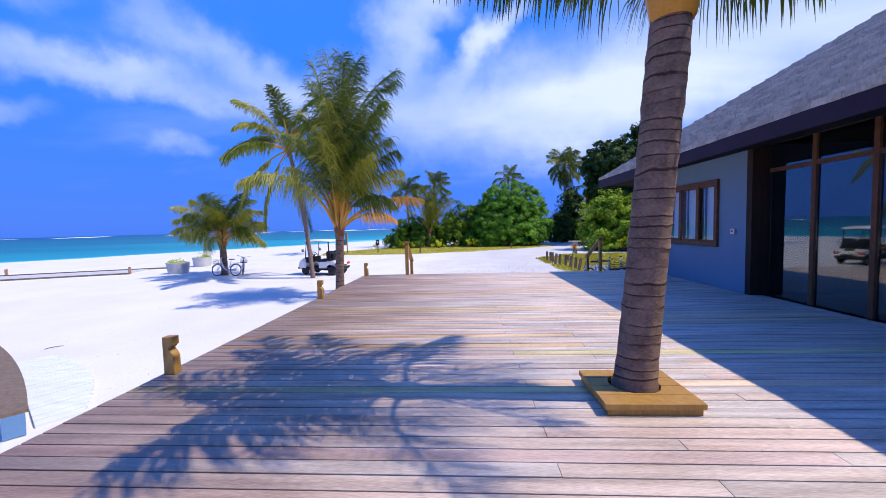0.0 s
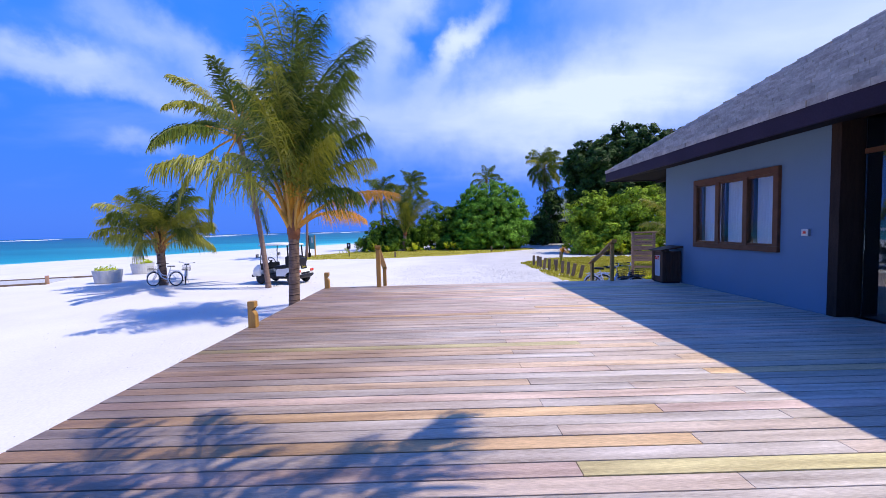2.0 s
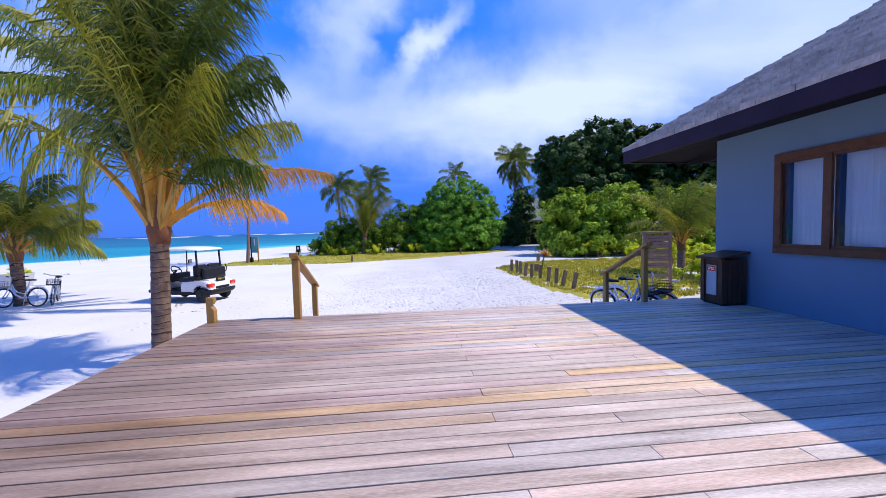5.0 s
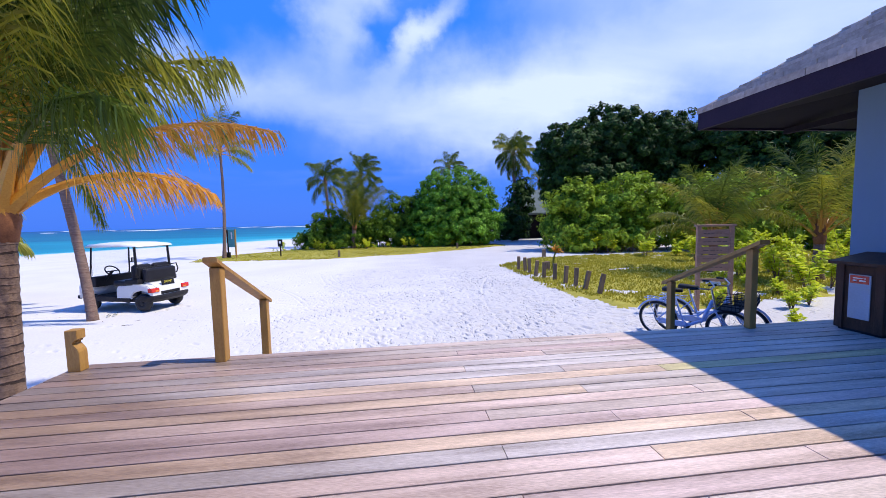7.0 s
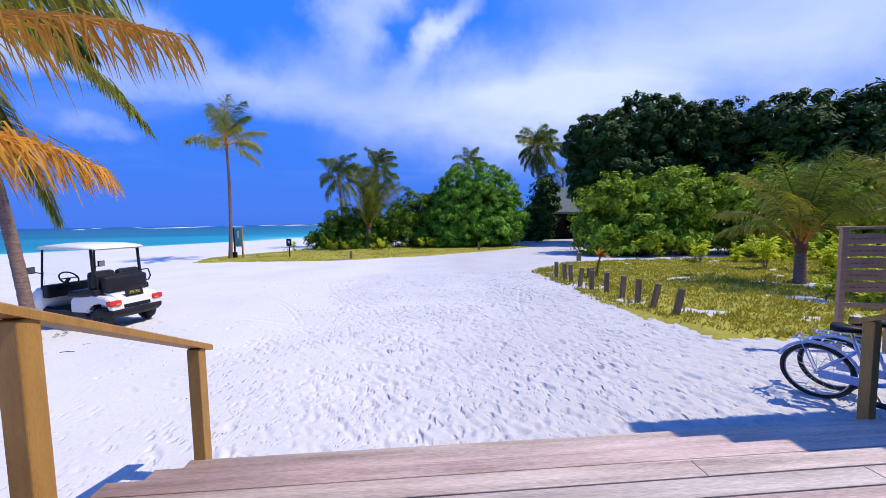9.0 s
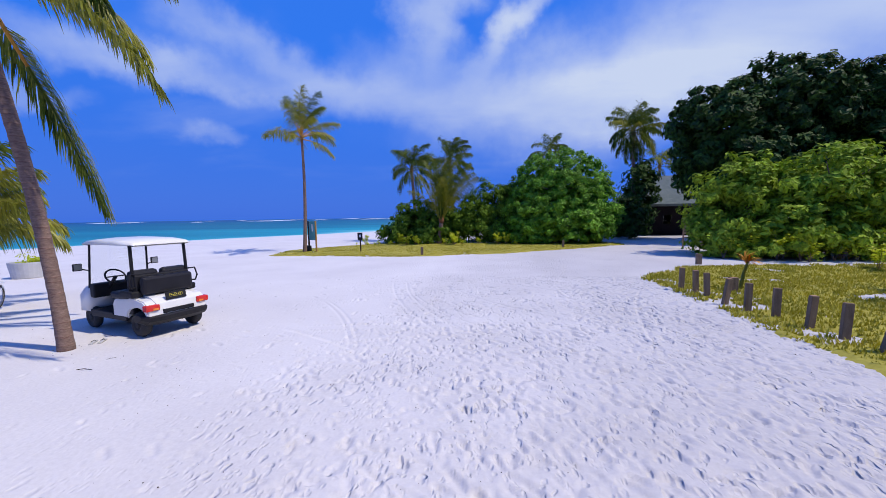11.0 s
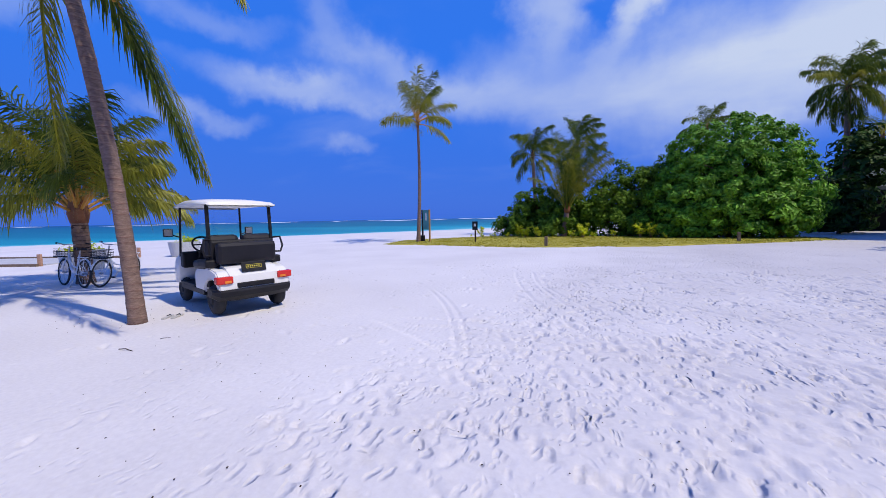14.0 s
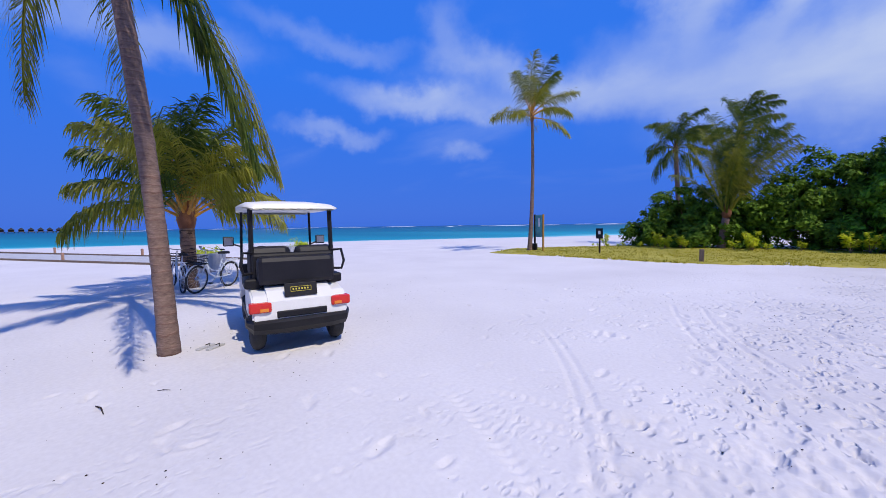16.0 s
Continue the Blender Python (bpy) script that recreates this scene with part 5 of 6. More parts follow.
    bmesh.ops.recalc_face_normals(bm, faces=bm.faces[:])
    part("rear_bumper", bm, BLACK, c, "black moulded rear bumper")
    for s in (-1, 1):
        x0, x1 = sorted((s * 0.555, s * 0.50))
        part("sill", cube((x0, -0.48, 0.27), (x1, 0.72, 0.36), 0.012), BLACK, c)
    # front cowl and dash
    bm = loft(bmesh.new(), [sec(0.72, 0.56, 0.36, 0.86), sec(0.90, 0.57, 0.36, 0.84), sec(1.10, 0.55, 0.34, 0.72), sec(1.24, 0.46, 0.36, 0.56)])
    part("front_cowl", bm, WHITE, c, "white moulded nose", True)
    part("dashboard", cube((-0.54, 0.58, 0.62), (0.54, 0.75, 0.90), 0.03), BLACK, c)
    part("front_bumper", cube((-0.48, 1.20, 0.30), (0.48, 1.30, 0.40), 0.03), BLACK, c)
    # seats
    part("seat_box", cube((-0.52, -0.66, 0.40), (0.52, -0.06, 0.66), 0.02), BLACK, c)
    part("seat_cushion", cube((-0.55, -0.58, 0.66), (0.55, 0.02, 0.80), 0.045), VINYL, c)
    for s in (-1, 1):
        x0, x1 = sorted((s * 0.02, s * 0.54))
        part("seat_back", cube((x0, -0.68, 0.80), (x1, -0.52, 1.21), 0.075), VINYL, c, "black vinyl seat back")
    part("rear_shell", cube((-0.50, -0.76, 0.74), (0.50, -0.67, 1.13), 0.03), BLACK, c)
    part("bag_rack", cube((-0.46, -0.93, 0.76), (0.47, -0.77, 1.10), 0.06), VINYL, c, "black bag behind the seats")
    for s in (-1, 1):
        part("grab_handle", rod([(s * 0.50, -0.72, 1.14), (s * 0.60, -0.80, 1.15), (s * 0.63, -0.82, 1.0), (s * 0.60, -0.80, 0.90), (s * 0.50, -0.74, 0.90)], 0.018, 6), BLACK, c)
        x0, x1 = sorted((s * 0.40, s * 0.60))
        part("arm_rest", cube((x0, -0.80, 0.72), (x1, -0.40, 0.84), 0.025), BLACK, c)
    # canopy
    secs = []
    for y, hw, zt in ((-0.78, 0.50, 1.70), (-0.74, 0.58, 1.735), (-0.3, 0.60, 1.775), (0.3, 0.60, 1.785), (0.76, 0.58, 1.75), (0.86, 0.50, 1.70)):
        secs.append([(-hw, y, 1.675), (hw, y, 1.675), (hw, y, zt - 0.05), (hw * 0.85, y, zt - 0.008), (hw * 0.4, y, zt + 0.012), (-hw * 0.4, y, zt + 0.012), (-hw * 0.85, y, zt - 0.008), (-hw, y, zt - 0.05)])
    part("canopy", loft(bmesh.new(), secs), WHITE, c, "white moulded canopy", True)
    for s in (-1, 1):
        part("roof_strut", rod([(s * 0.50, -0.70, 0.72), (s * 0.49, -0.66, 1.68)], 0.030, 8), BLACK, c)
        part("roof_strut", rod([(s * 0.535, 0.78, 0.55), (s * 0.53, 0.72, 1.0), (s * 0.51, 0.66, 1.68)], 0.020, 8), BLACK, c)
        m = part("side_mirror", cube((-0.075, -0.02, -0.07), (0.075, 0.02, 0.07), 0.012, Matrix.Translation((s * 0.70, 0.74, 1.24))), BLACK, c)
        part("mirror_glass", cube((-0.06, -0.024, -0.055), (0.06, -0.0205, 0.055), 0, Matrix.Translation((s * 0.70, 0.74, 1.24))), STEEL, m)
        part("mirror_arm", rod([(s * 0.53, 0.74, 1.16), (s * 0.64, 0.74, 1.2)], 0.012, 6), BLACK, m)
    ws = part("windscreen", cube((-0.50, 0.70, 0.92), (0.50, 0.71, 1.66), 0, Matrix.Translation((0, 0.0, 0.0))), CLEAR, c)
    ws.visible_shadow = False
    sw = part("steering_wheel", ring(bmesh.new(), (-0.27, 0.34, 1.03), (0, -0.75, 0.66), 0.17, 0.017, 24, 6), BLACK, c, "", True)
    part("steering_column", rod([(-0.27, 0.62, 0.76), (-0.27, 0.345, 1.02)], [0.03, 0.035], 8), BLACK, sw)
    part("spoke", rod([(-0.43, 0.34, 1.03), (-0.11, 0.34, 1.03)], 0.014, 6), BLACK, sw)
    for s in (-1, 1):
        wheel(c, s * 0.475, -0.82, 0.235, 0.22, s)
        wheel(c, s * 0.47, 0.80, 0.23, 0.18, s)


golf_cart()


# ---- bicycles ----
def bicycle(x, y, z, rz, paint, label, group, lean=8, size=1.0):
    b = thing("bicycle", x, y, z, rz, label, "bicycle", group)
    b.rotation_euler = (0, radians(lean), radians(rz))
    R = 0.325
    for nm, yy in (("rear_wheel", -0.52), ("front_wheel", 0.52)):
        w = part(nm, ring(bmesh.new(), (0, yy, R), (1, 0, 0), R - 0.022, 0.022, 36, 6), RUBBER, b, "", True)
        part("rim", ring(bmesh.new(), (0, yy, R), (1, 0, 0), R - 0.05, 0.008, 30, 5), STEEL, w)
        bm = bmesh.new()
        for k in range(16):
            a = k * math.pi / 8
            tube(bm, [(0.015 * (-1) ** k, yy, R), (0, yy + math.cos(a) * (R - 0.05), R + math.sin(a) * (R - 0.05))], 0.0022, 3, False)
        tube(bm, [(-0.045, yy, R), (0.045, yy, R)], 0.022, 8)
        part("spokes", bm, STEEL, w)
        bm = bmesh.new()
        tube(bm, [(0, yy + math.cos(a) * (R + 0.022), R + math.sin(a) * (R + 0.022)) for a in [radians(20 + 14 * k) for k in range(11)]], 0.018, 5)
        part("mudguard", bm, paint, b)
    fr = part("frame", rod([(0, 0.30, 0.78), (0, 0.16, 0.42), (0, -0.02, 0.32), (0, -0.10, 0.30)], 0.026, 8), paint, b, "", True)
    part("seat_tube", rod([(0, -0.10, 0.30), (0, -0.24, 0.76)], 0.018, 8), paint, fr)
    part("upper_tube", rod([(0, 0.31, 0.70), (0, 0.10, 0.50), (0, -0.14, 0.44)], 0.016, 8), paint, fr)
    for s in (-1, 1):
        part("chain_stay", rod([(s * 0.02, -0.10, 0.30), (s * 0.05, -0.52, R)], 0.011, 6), paint, fr)
        part("seat_stay", rod([(s * 0.02, -0.21, 0.66), (s * 0.05, -0.52, R)], 0.010, 6), paint, fr)
        part("fork_blade", rod([(s * 0.04, 0.33, 0.66), (s * 0.05, 0.45, 0.42), (s * 0.05, 0.52, R)], 0.014, 6), paint, fr)
    part("stem", rod([(0, 0.35, 0.62), (0, 0.29, 0.96)], 0.016, 8), STEEL, b)
    h = part("handlebar", rod([(-0.30, 0.10, 1.02), (-0.26, 0.20, 1.03), (-0.10, 0.30, 0.99), (0.10, 0.30, 0.99), (0.26, 0.20, 1.03), (0.30, 0.10, 1.02)], 0.012, 6), STEEL, b)
    for s in (-1, 1):
        part("grip", rod([(s * 0.262, 0.19, 1.03), (s * 0.305, 0.08, 1.02)], 0.018, 6), BLACK, h)
    part("seat_post", rod([(0, -0.235, 0.74), (0, -0.265, 0.86)], 0.013, 6), STEEL, b)
    bm = loft(bmesh.new(), [[(-u, yy, 0.87), (u, yy, 0.87), (u * 0.8, yy, 0.92), (-u * 0.8, yy, 0.92)] for yy, u in ((-0.42, 0.07), (-0.36, 0.105), (-0.26, 0.07), (-0.12, 0.025))])
    part("saddle", bm, BLACK, b, "", True)
    bm = bmesh.new()
    for zz in (0.70, 0.76, 0.82, 0.88):
        for a, c in (((-0.16, 0.40), (0.16, 0.40)), ((0.16, 0.40), (0.16, 0.68)), ((0.16, 0.68), (-0.16, 0.68)), ((-0.16, 0.68), (-0.16, 0.40))):
            tube(bm, [(a[0], a[1], zz), (c[0], c[1], zz)], 0.006, 4, False)
    for k in range(7):
        for yy in (0.40, 0.68):
            tube(bm, [(-0.16 + k * 0.053, yy, 0.69), (-0.16 + k * 0.053, yy, 0.85)], 0.003, 4, False)
    for k in range(1, 6):
        for xx in (-0.16, 0.16):
            tube(bm, [(xx, 0.40 + k * 0.047, 0.69), (xx, 0.40 + k * 0.047, 0.85)], 0.003, 4, False)
    box(bm, (-0.16, 0.40, 0.685), (0.16, 0.68, 0.695))
    part("basket", bm, BLACK, b, "dark wire basket")
    bm = bmesh.new()
    for s in (-1, 1):
        tube(bm, [(s * 0.06, -0.30, 0.70), (s * 0.06, -0.72, 0.71)], 0.008, 5)
        tube(bm, [(s * 0.06, -0.66, 0.70), (s * 0.05, -0.52, R)], 0.006, 5)
    for k in range(4):
        tube(bm, [(-0.06, -0.38 - k * 0.1, 0.705), (0.06, -0.38 - k * 0.1, 0.705)], 0.006, 5)
    part("carrier", bm, paint, b)
    ch = part("chain_case", cube((0.03, -0.50, 0.27), (0.05, -0.06, 0.37), 0.008), paint, b)
    part("crank", rod([(0.05, -0.10, 0.30), (0.07, -0.02, 0.15)], 0.01, 5), STEEL, ch)
    part("pedal", cube((0.07, -0.07, 0.135), (0.16, 0.02, 0.16)), BLACK, ch)
    b.scale = (size, size, size)
    part("kickstand", rod([(-0.03, -0.16, 0.30), (-0.14, -0.20, 0.0)], 0.009, 5), STEEL, b)
    return b


bicycle(5.18, 12.30, GROUND, 212, BIKEBLUE, "pale blue city bicycle with wire basket parked by the steps", "bicycles by the steps", 6)
bicycle(5.62, 12.48, GROUND, 216, BIKEBLUE, "pale blue city bicycle parked close beside another", "bicycles by the steps", 5)
bicycle(-12.05, 17.50, GROUND, 88, BIKEWHITE, "white city bicycle leaning by a low palm", "bicycles by the low palm", 6, 0.97)
bicycle(-11.55, 18.10, GROUND, 213, BIKEWHITE, "white bicycle parked beside a low palm trunk", "bicycles by the low palm", -6, 0.97)


# ---- litter bin, slatted sign ----
def litter_bin():
    b = thing("litter_bin", 5.60, 10.21, 0.0, 0, "dark timber litter bin with sloped lid against the wall", "bin")
    for k in range(5):
        x = -0.19 + k * 0.085
        part("side_slat", cube((x, -0.23, 0.05), (x + 0.08, -0.21, 0.76), 0.004), BINWOOD, b)
        part("side_slat", cube((x, 0.21, 0.05), (x + 0.08, 0.23, 0.76), 0.004), BINWOOD, b)
    part("carcass", cube((-0.185, -0.208, 0.03), (0.24, 0.208, 0.75)), BINWOOD, b)
    for y in (-0.225, 0.145):
        part("front_board", cube((-0.205, y, 0.03), (-0.187, y + 0.08, 0.76), 0.004), BINWOOD, b)
    p = part("door_panel", cube((-0.20, -0.10, 0.16), (-0.187, 0.10, 0.66), 0.004), CONCRETE, b, "pale grey front panel")
    part("red_label", cube((-0.204, -0.085, 0.56), (-0.2005, 0.085, 0.65)), RED, p, "red label")
    bm = bmesh.new()
    for k in range(2):
        box(bm, (-0.205, -0.06 + 0.085 * k, 0.585), (-0.2042, 0.0 + 0.06 * k, 0.60))
        box(bm, (-0.205, -0.06 + 0.03 * k, 0.615), (-0.2042, -0.04 + 0.1 * k, 0.625))
    part("label_bar", bm, WHITE, p)
    bm = loft(bmesh.new(), [[(x, -0.26, z), (x, 0.26, z), (x, 0.26, z + 0.035), (x, -0.26, z + 0.035)] for x, z in ((-0.27, 0.765), (0.255, 0.85))])
    bmesh.ops.recalc_face_normals(bm, faces=bm.faces[:])
    part("lid", bm, BINWOOD, b, "sloped timber lid")
    part("plinth", cube((-0.17, -0.2, 0.0), (0.23, 0.2, 0.03)), BLACK, b)


litter_bin()


def slat_sign(x, y, z, rz, w, h, clear, label):
    s = thing("slat_sign", x, y, z, rz, label, "sign", "slatted timber signs")
    for k in (-1, 1):
        part("post", cube((k * w / 2 - 0.04, -0.035, 0), (k * w / 2 + 0.04, 0.035, h), 0.005), SIGNWOOD, s)
    part("top_rail", cube((-w / 2 - 0.07, -0.05, h), (w / 2 + 0.07, 0.05, h + 0.045), 0.005), SIGNWOOD, s)
    n = 5
    pitch = (h - clear - 0.05) / n
    for k in range(n):
        z0 = clear + k * pitch
        p = part("slat", cube((-w / 2 + 0.042, -0.02, z0 + pitch * 0.07), (w / 2 - 0.042, 0.01, z0 + pitch * 0.91), 0.004), SIGNWOOD, s)
        bm = bmesh.new()
        r = random.Random(k)
        xx = -w / 2 + 0.09
        while xx < w / 2 - 0.18:
            l = r.uniform(0.04, 0.11)
            box(bm, (xx, -0.0215, z0 + pitch * 0.45), (min(xx + l, w / 2 - 0.08), -0.0203, z0 + pitch * 0.53))
            xx += l + 0.025
        part("lettering", bm, GREYWOOD, p)
    part("lower_rail", cube((-w / 2 + 0.04, -0.03, clear - 0.22), (w / 2 - 0.04, 0.03, clear - 0.16), 0.004), SIGNWOOD, s)
    return s


slat_sign(7.14, 14.0, GROUND, -14, 0.66, 1.90, 0.92, "tall slatted timber direction sign on two posts")
slat_sign(11.9, 34.2, GROUND, -14, 0.95, 1.75, 0.85, "tall slatted timber direction sign on two posts")


# ---- info board, number sign and short posts on the lawn ----
def info_board():
    b = thing("info_board", -11.0, 33.4, GROUND, -18, "teal beach information board between two posts", "sign")
    part("post", cube((-0.34, -0.04, 0), (-0.26, 0.04, 1.95), 0.005), DARKWOOD, b)
    part("post", cube((0.26, -0.04, 0), (0.34, 0.04, 1.95), 0.005), TIMBER, b)
    p = part("panel", cube((-0.25, -0.02, 0.75), (0.25, 0.02, 1.93), 0.004), TEAL, b, "teal printed panel")
    part("printed_sail", cube((-0.02, -0.024, 1.3), (0.08, -0.0205, 1.75)), WHITE, p)
    part("base_block", cube((-0.42, -0.1, 0), (-0.2, 0.1, 0.4), 0.01), BLACK, b)


info_board()


def small_sign(x, y):
    s = thing("small_sign", x, y, GROUND, -10, "small dark square sign on a slim post", "sign")
    part("post", cube((-0.03, -0.03, 0), (0.03, 0.03, 0.95)), DARKWOOD, s)
    p = part("panel", cube((-0.17, -0.045, 0.72), (0.17, -0.03, 1.2), 0.004), BLACK, s)
    part("pictogram", cube((-0.06, -0.05, 0.92), (0.06, -0.0455, 1.08)), WHITE, p)


small_sign(-7.75, 33.1)


def short_post(x, y, tx, ty, h, w, group, label):
    p = thing("timber_post", x, y, GROUND - 0.03, 0, label, "post", group)
    p.rotation_euler = (radians(tx), radians(ty), radians(tx * 3))
    part("shaft", cube((-w, -w * 0.62, -0.05), (w, w * 0.62, h), 0.007), GREYWOOD, p)
    part("end_grain", cube((-w * 0.86, -w * 0.5, h + 0.0005), (w * 0.86, w * 0.5, h + 0.006)), SIGNWOOD, p)
    return p


LINE = "row of leaning posts along the garden"
r8 = random.Random(8)
for x, y, t in ((5.79, 16.31, 13), (5.72, 16.98, 11), (5.76, 17.63, 4), (5.70, 18.22, 3), (5.62, 18.88, 2), (5.45, 19.42, 2), (5.37, 20.04, 5), (5.43, 20.82, -2), (5.42, 21.31, -3), (5.28, 21.76, 1)):
    short_post(x, y, r8.uniform(-4, 4), t, 0.64, 0.062, LINE, "leaning square timber post set in the sand" if t > 8 else "short square timber post set in the sand")
short_post(6.44, 21.53, 0, 0, 0.42, 0.10, "", "stout grey timber stump in the grass")
short_post(8.59, 27.23, 0, 0, 0.45, 0.10, "", "stout grey timber stump by the path")
for x, y in ((-3.54, 30.99), (4.83, 35.46)):
    short_post(x, y, 0, 0, 0.5, 0.07, "low lamp posts on the lawn", "low dark timber lamp post on the lawn")


def dry_tuft():
    t = thing("dry_palm_stub", 6.75, 21.75, GROUND, 0, "young palm stem with a dry orange-brown fan leaf", "plant")
    part("stem", rod([(0, 0, 0), (0.08, 0, 0.5), (0.16, 0, 0.78)], [0.05, 0.04, 0.03], 6), FROND_Y, t)
    v, f = [], []
    r = random.Random(2)
    for k in range(46):
        a = radians(-50 + 130 * r.random())
        d = Vector((math.sin(a) * 0.8, r.uniform(-0.3, 0.3), math.cos(a)))
        b = len(v)
        p = Vector((0.15, 0, 0.7))
        l = r.uniform(0.3, 0.5)
        q = p + d * l * 0.6
        e = q + (d + Vector((0.3, 0, -0.8))).normalized() * l * 0.5
        o = Vector((0.025, 0.02, 0))
        v += [tuple(p), tuple(q + o), tuple(e), tuple(q - o)]
        f += [(b, b + 1, b + 2, b + 3)]
    raw("fan_leaf", v, f, FROND_B, t)


dry_tuft()


# ---- round concrete planters by the boardwalk ----
def round_planter(x, y, label, seed):
    p = thing("round_planter", x, y, GROUND, 0, label, "planter", "round planters on the beach")
    bm = bmesh.new()
    prof = [(0.0, 0.0), (0.47, 0.0), (0.50, 0.03), (0.58, 0.58), (0.58, 0.62), (0.52, 0.62), (0.50, 0.5), (0.0, 0.5)]
    N = 28
    rows = [[bm.verts.new((r * math.cos(2 * math.pi * k / N), r * math.sin(2 * math.pi * k / N), z)) for k in range(N)] for r, z in prof[1:-1]]
    for a, b in zip(rows, rows[1:]):
        for k in range(N):
            bm.faces.new((a[k], a[(k + 1) % N], b[(k + 1) % N], b[k]))
    bm.faces.new(rows[0][::-1])
    bm.faces.new(rows[-1])
    part("pot", bm, CONCRETE, p, "pale grey concrete pot")
    V, F = leaf_cloud(np.random.default_rng(seed), [((0, 0, 0.62), (0.42, 0.42, 0.26))], 420, 0.07, 0.5)
    raw("foliage", V.tolist(), F.tolist(), LEAF_Y, p)


round_planter(-16.1, 19.3, "round pale concrete planter with low green plants", 5)
round_planter(-17.6, 23.3, "round pale concrete planter with low green plants", 6)


# ---- sand boardwalk with low kerb rails ----
def low_rail(x0, y0, x1, y1, n, label):
    d = Vector((x1 - x0, y1 - y0, 0))
    t = thing("low_rail", x0, y0, GROUND, math.degrees(math.atan2(d.y, d.x)), label, "low rail", "low rails along the beach path")
    L = d.length
    part("beam", cube((0, -0.05, -0.02), (L, 0.05, 0.09), 0.01), GREYWOOD, t)
    for k in range(n):
        x = L * k / (n - 1)
        part("post", cube((x - 0.07, -0.12, -0.05), (x + 0.07, -0.052, 0.42), 0.01), SIGNWOOD, t)


low_rail(-19.0, 19.2, -55.0, 4.6, 6, "low weathered timber kerb rail on short posts")
low_rail(-19.0, 22.2, -58.0, 7.6, 6, "low weathered timber kerb rail on short posts")


def plank_path():
    t = thing("plank_path", -19.2, 19.4, GROUND, 202.0, "sandy plank path between low kerb rails", "boardwalk")
    bm = bmesh.new()
    for k in range(150):
        x = k * 0.25
        box(bm, (x, -2.6, -0.05), (x + 0.235, -0.1, 0.035))
    tagged(part("planking", bm, CONCRETE, t), kind="stuff")


plank_path()

# ---- surf on the outer reef ----
def surf():
    r = random.Random(6)
    v, f = [], []
    for k in range(70):
        d, c = r.uniform(620, 1500), r.uniform(-1500, 1700)
        L, hgt = r.uniform(15, 90), r.uniform(0.35, 1.1)
        for q in range(6):
            o = c + L * q / 6
            p0 = (-0.807 * d + 0.59 * o, 0.59 * d + 0.807 * o)
            p1 = (p0[0] + 0.59 * L / 6, p0[1] + 0.807 * L / 6)
            ha, hb = hgt * math.sin(math.pi * q / 6), hgt * math.sin(math.pi * (q + 1) / 6)
            b = len(v)
            for (x, y), hh in ((p0, ha), (p1, hb)):
                v += [(x + 1.6, y - 1.2, SEA - 0.02), (x, y, SEA + hh), (x - 2.4, y + 1.8, SEA - 0.02)]
            f += [(b, b + 3, b + 4, b + 1), (b + 1, b + 4, b + 5, b + 2)]
    tagged(raw("surf", v, f, WHITE), "white breaking surf on the outer reef", "surf", kind="stuff")


surf()

# ---- far house among the trees ----
fh = thing("far_house", 17.5, 51.0, GROUND, 0, "far bungalow with grey hip roof and walls coloured dark for their shade", "house")
# near-black soffit colour on the walls stands for the shade on them
part("wall", cube((-3.2, -2.2, 0), (6.0, 4, 3.0)), SOFFIT, fh)
roof = raw("roof", [(-4.2, -3.6, 2.95), (7.2, -3.6, 2.95), (7.2, 5, 2.95), (-4.2, 5, 2.95), (-1.2, 0.7, 5.9), (4.0, 0.7, 5.9), (-4.2, -3.6, 2.75), (7.2, -3.6, 2.75), (7.2, 5, 2.75), (-4.2, 5, 2.75)],
           [(0, 1, 5, 4), (1, 2, 5), (2, 3, 4, 5), (3, 0, 4), (0, 6, 7, 1), (1, 7, 8, 2), (2, 8, 9, 3), (3, 9, 6, 0), (6, 9, 8, 7)], SLATE, fh)
for k in range(4):
    w = part("window", cube((-2.6 + k * 1.7, -2.24, 1.0), (-1.7 + k * 1.7, -2.20, 2.0)), SOFFIT, fh)
    part("pane", cube((-2.5 + k * 1.7, -2.26, 1.1), (-1.8 + k * 1.7, -2.245, 1.9)), CLEAR, w)


# ---- overwater villas on the horizon ----
def villa():
    v = thing("overwater_villa", -700.0, -2.0, SEA, 0, "far thatched overwater villa on stilts", "house", "row of overwater villas")
    part("platform", cube((-5, -3.2, 1.6), (5, 3.2, 2.0)), GREYWOOD, v)
    part("wall", cube((-3, -2.4, 2.0), (3, 2.4, 4.0)), DARKWOOD, v)
    raw("roof", [(-4, -3.2, 3.9), (4, -3.2, 3.9), (4, 3.2, 3.9), (-4, 3.2, 3.9), (-1, 0, 7), (1, 0, 7)], [(0, 1, 5, 4), (1, 2, 5), (2, 3, 4, 5), (3, 0, 4), (0, 3, 2, 1)], DARKROOF, v)
    for x in (-4, 4):
        for y in (-2.6, 2.6):
            part("stilt", cube((x - 0.3, y - 0.3, -2.0), (x + 0.3, y + 0.3, 1.6)), GREYWOOD, v)
    return v


first_villa = villa()
for k in range(1, 9):
    copy_thing(first_villa, pose(-700, -2 + k * 8.2, SEA))


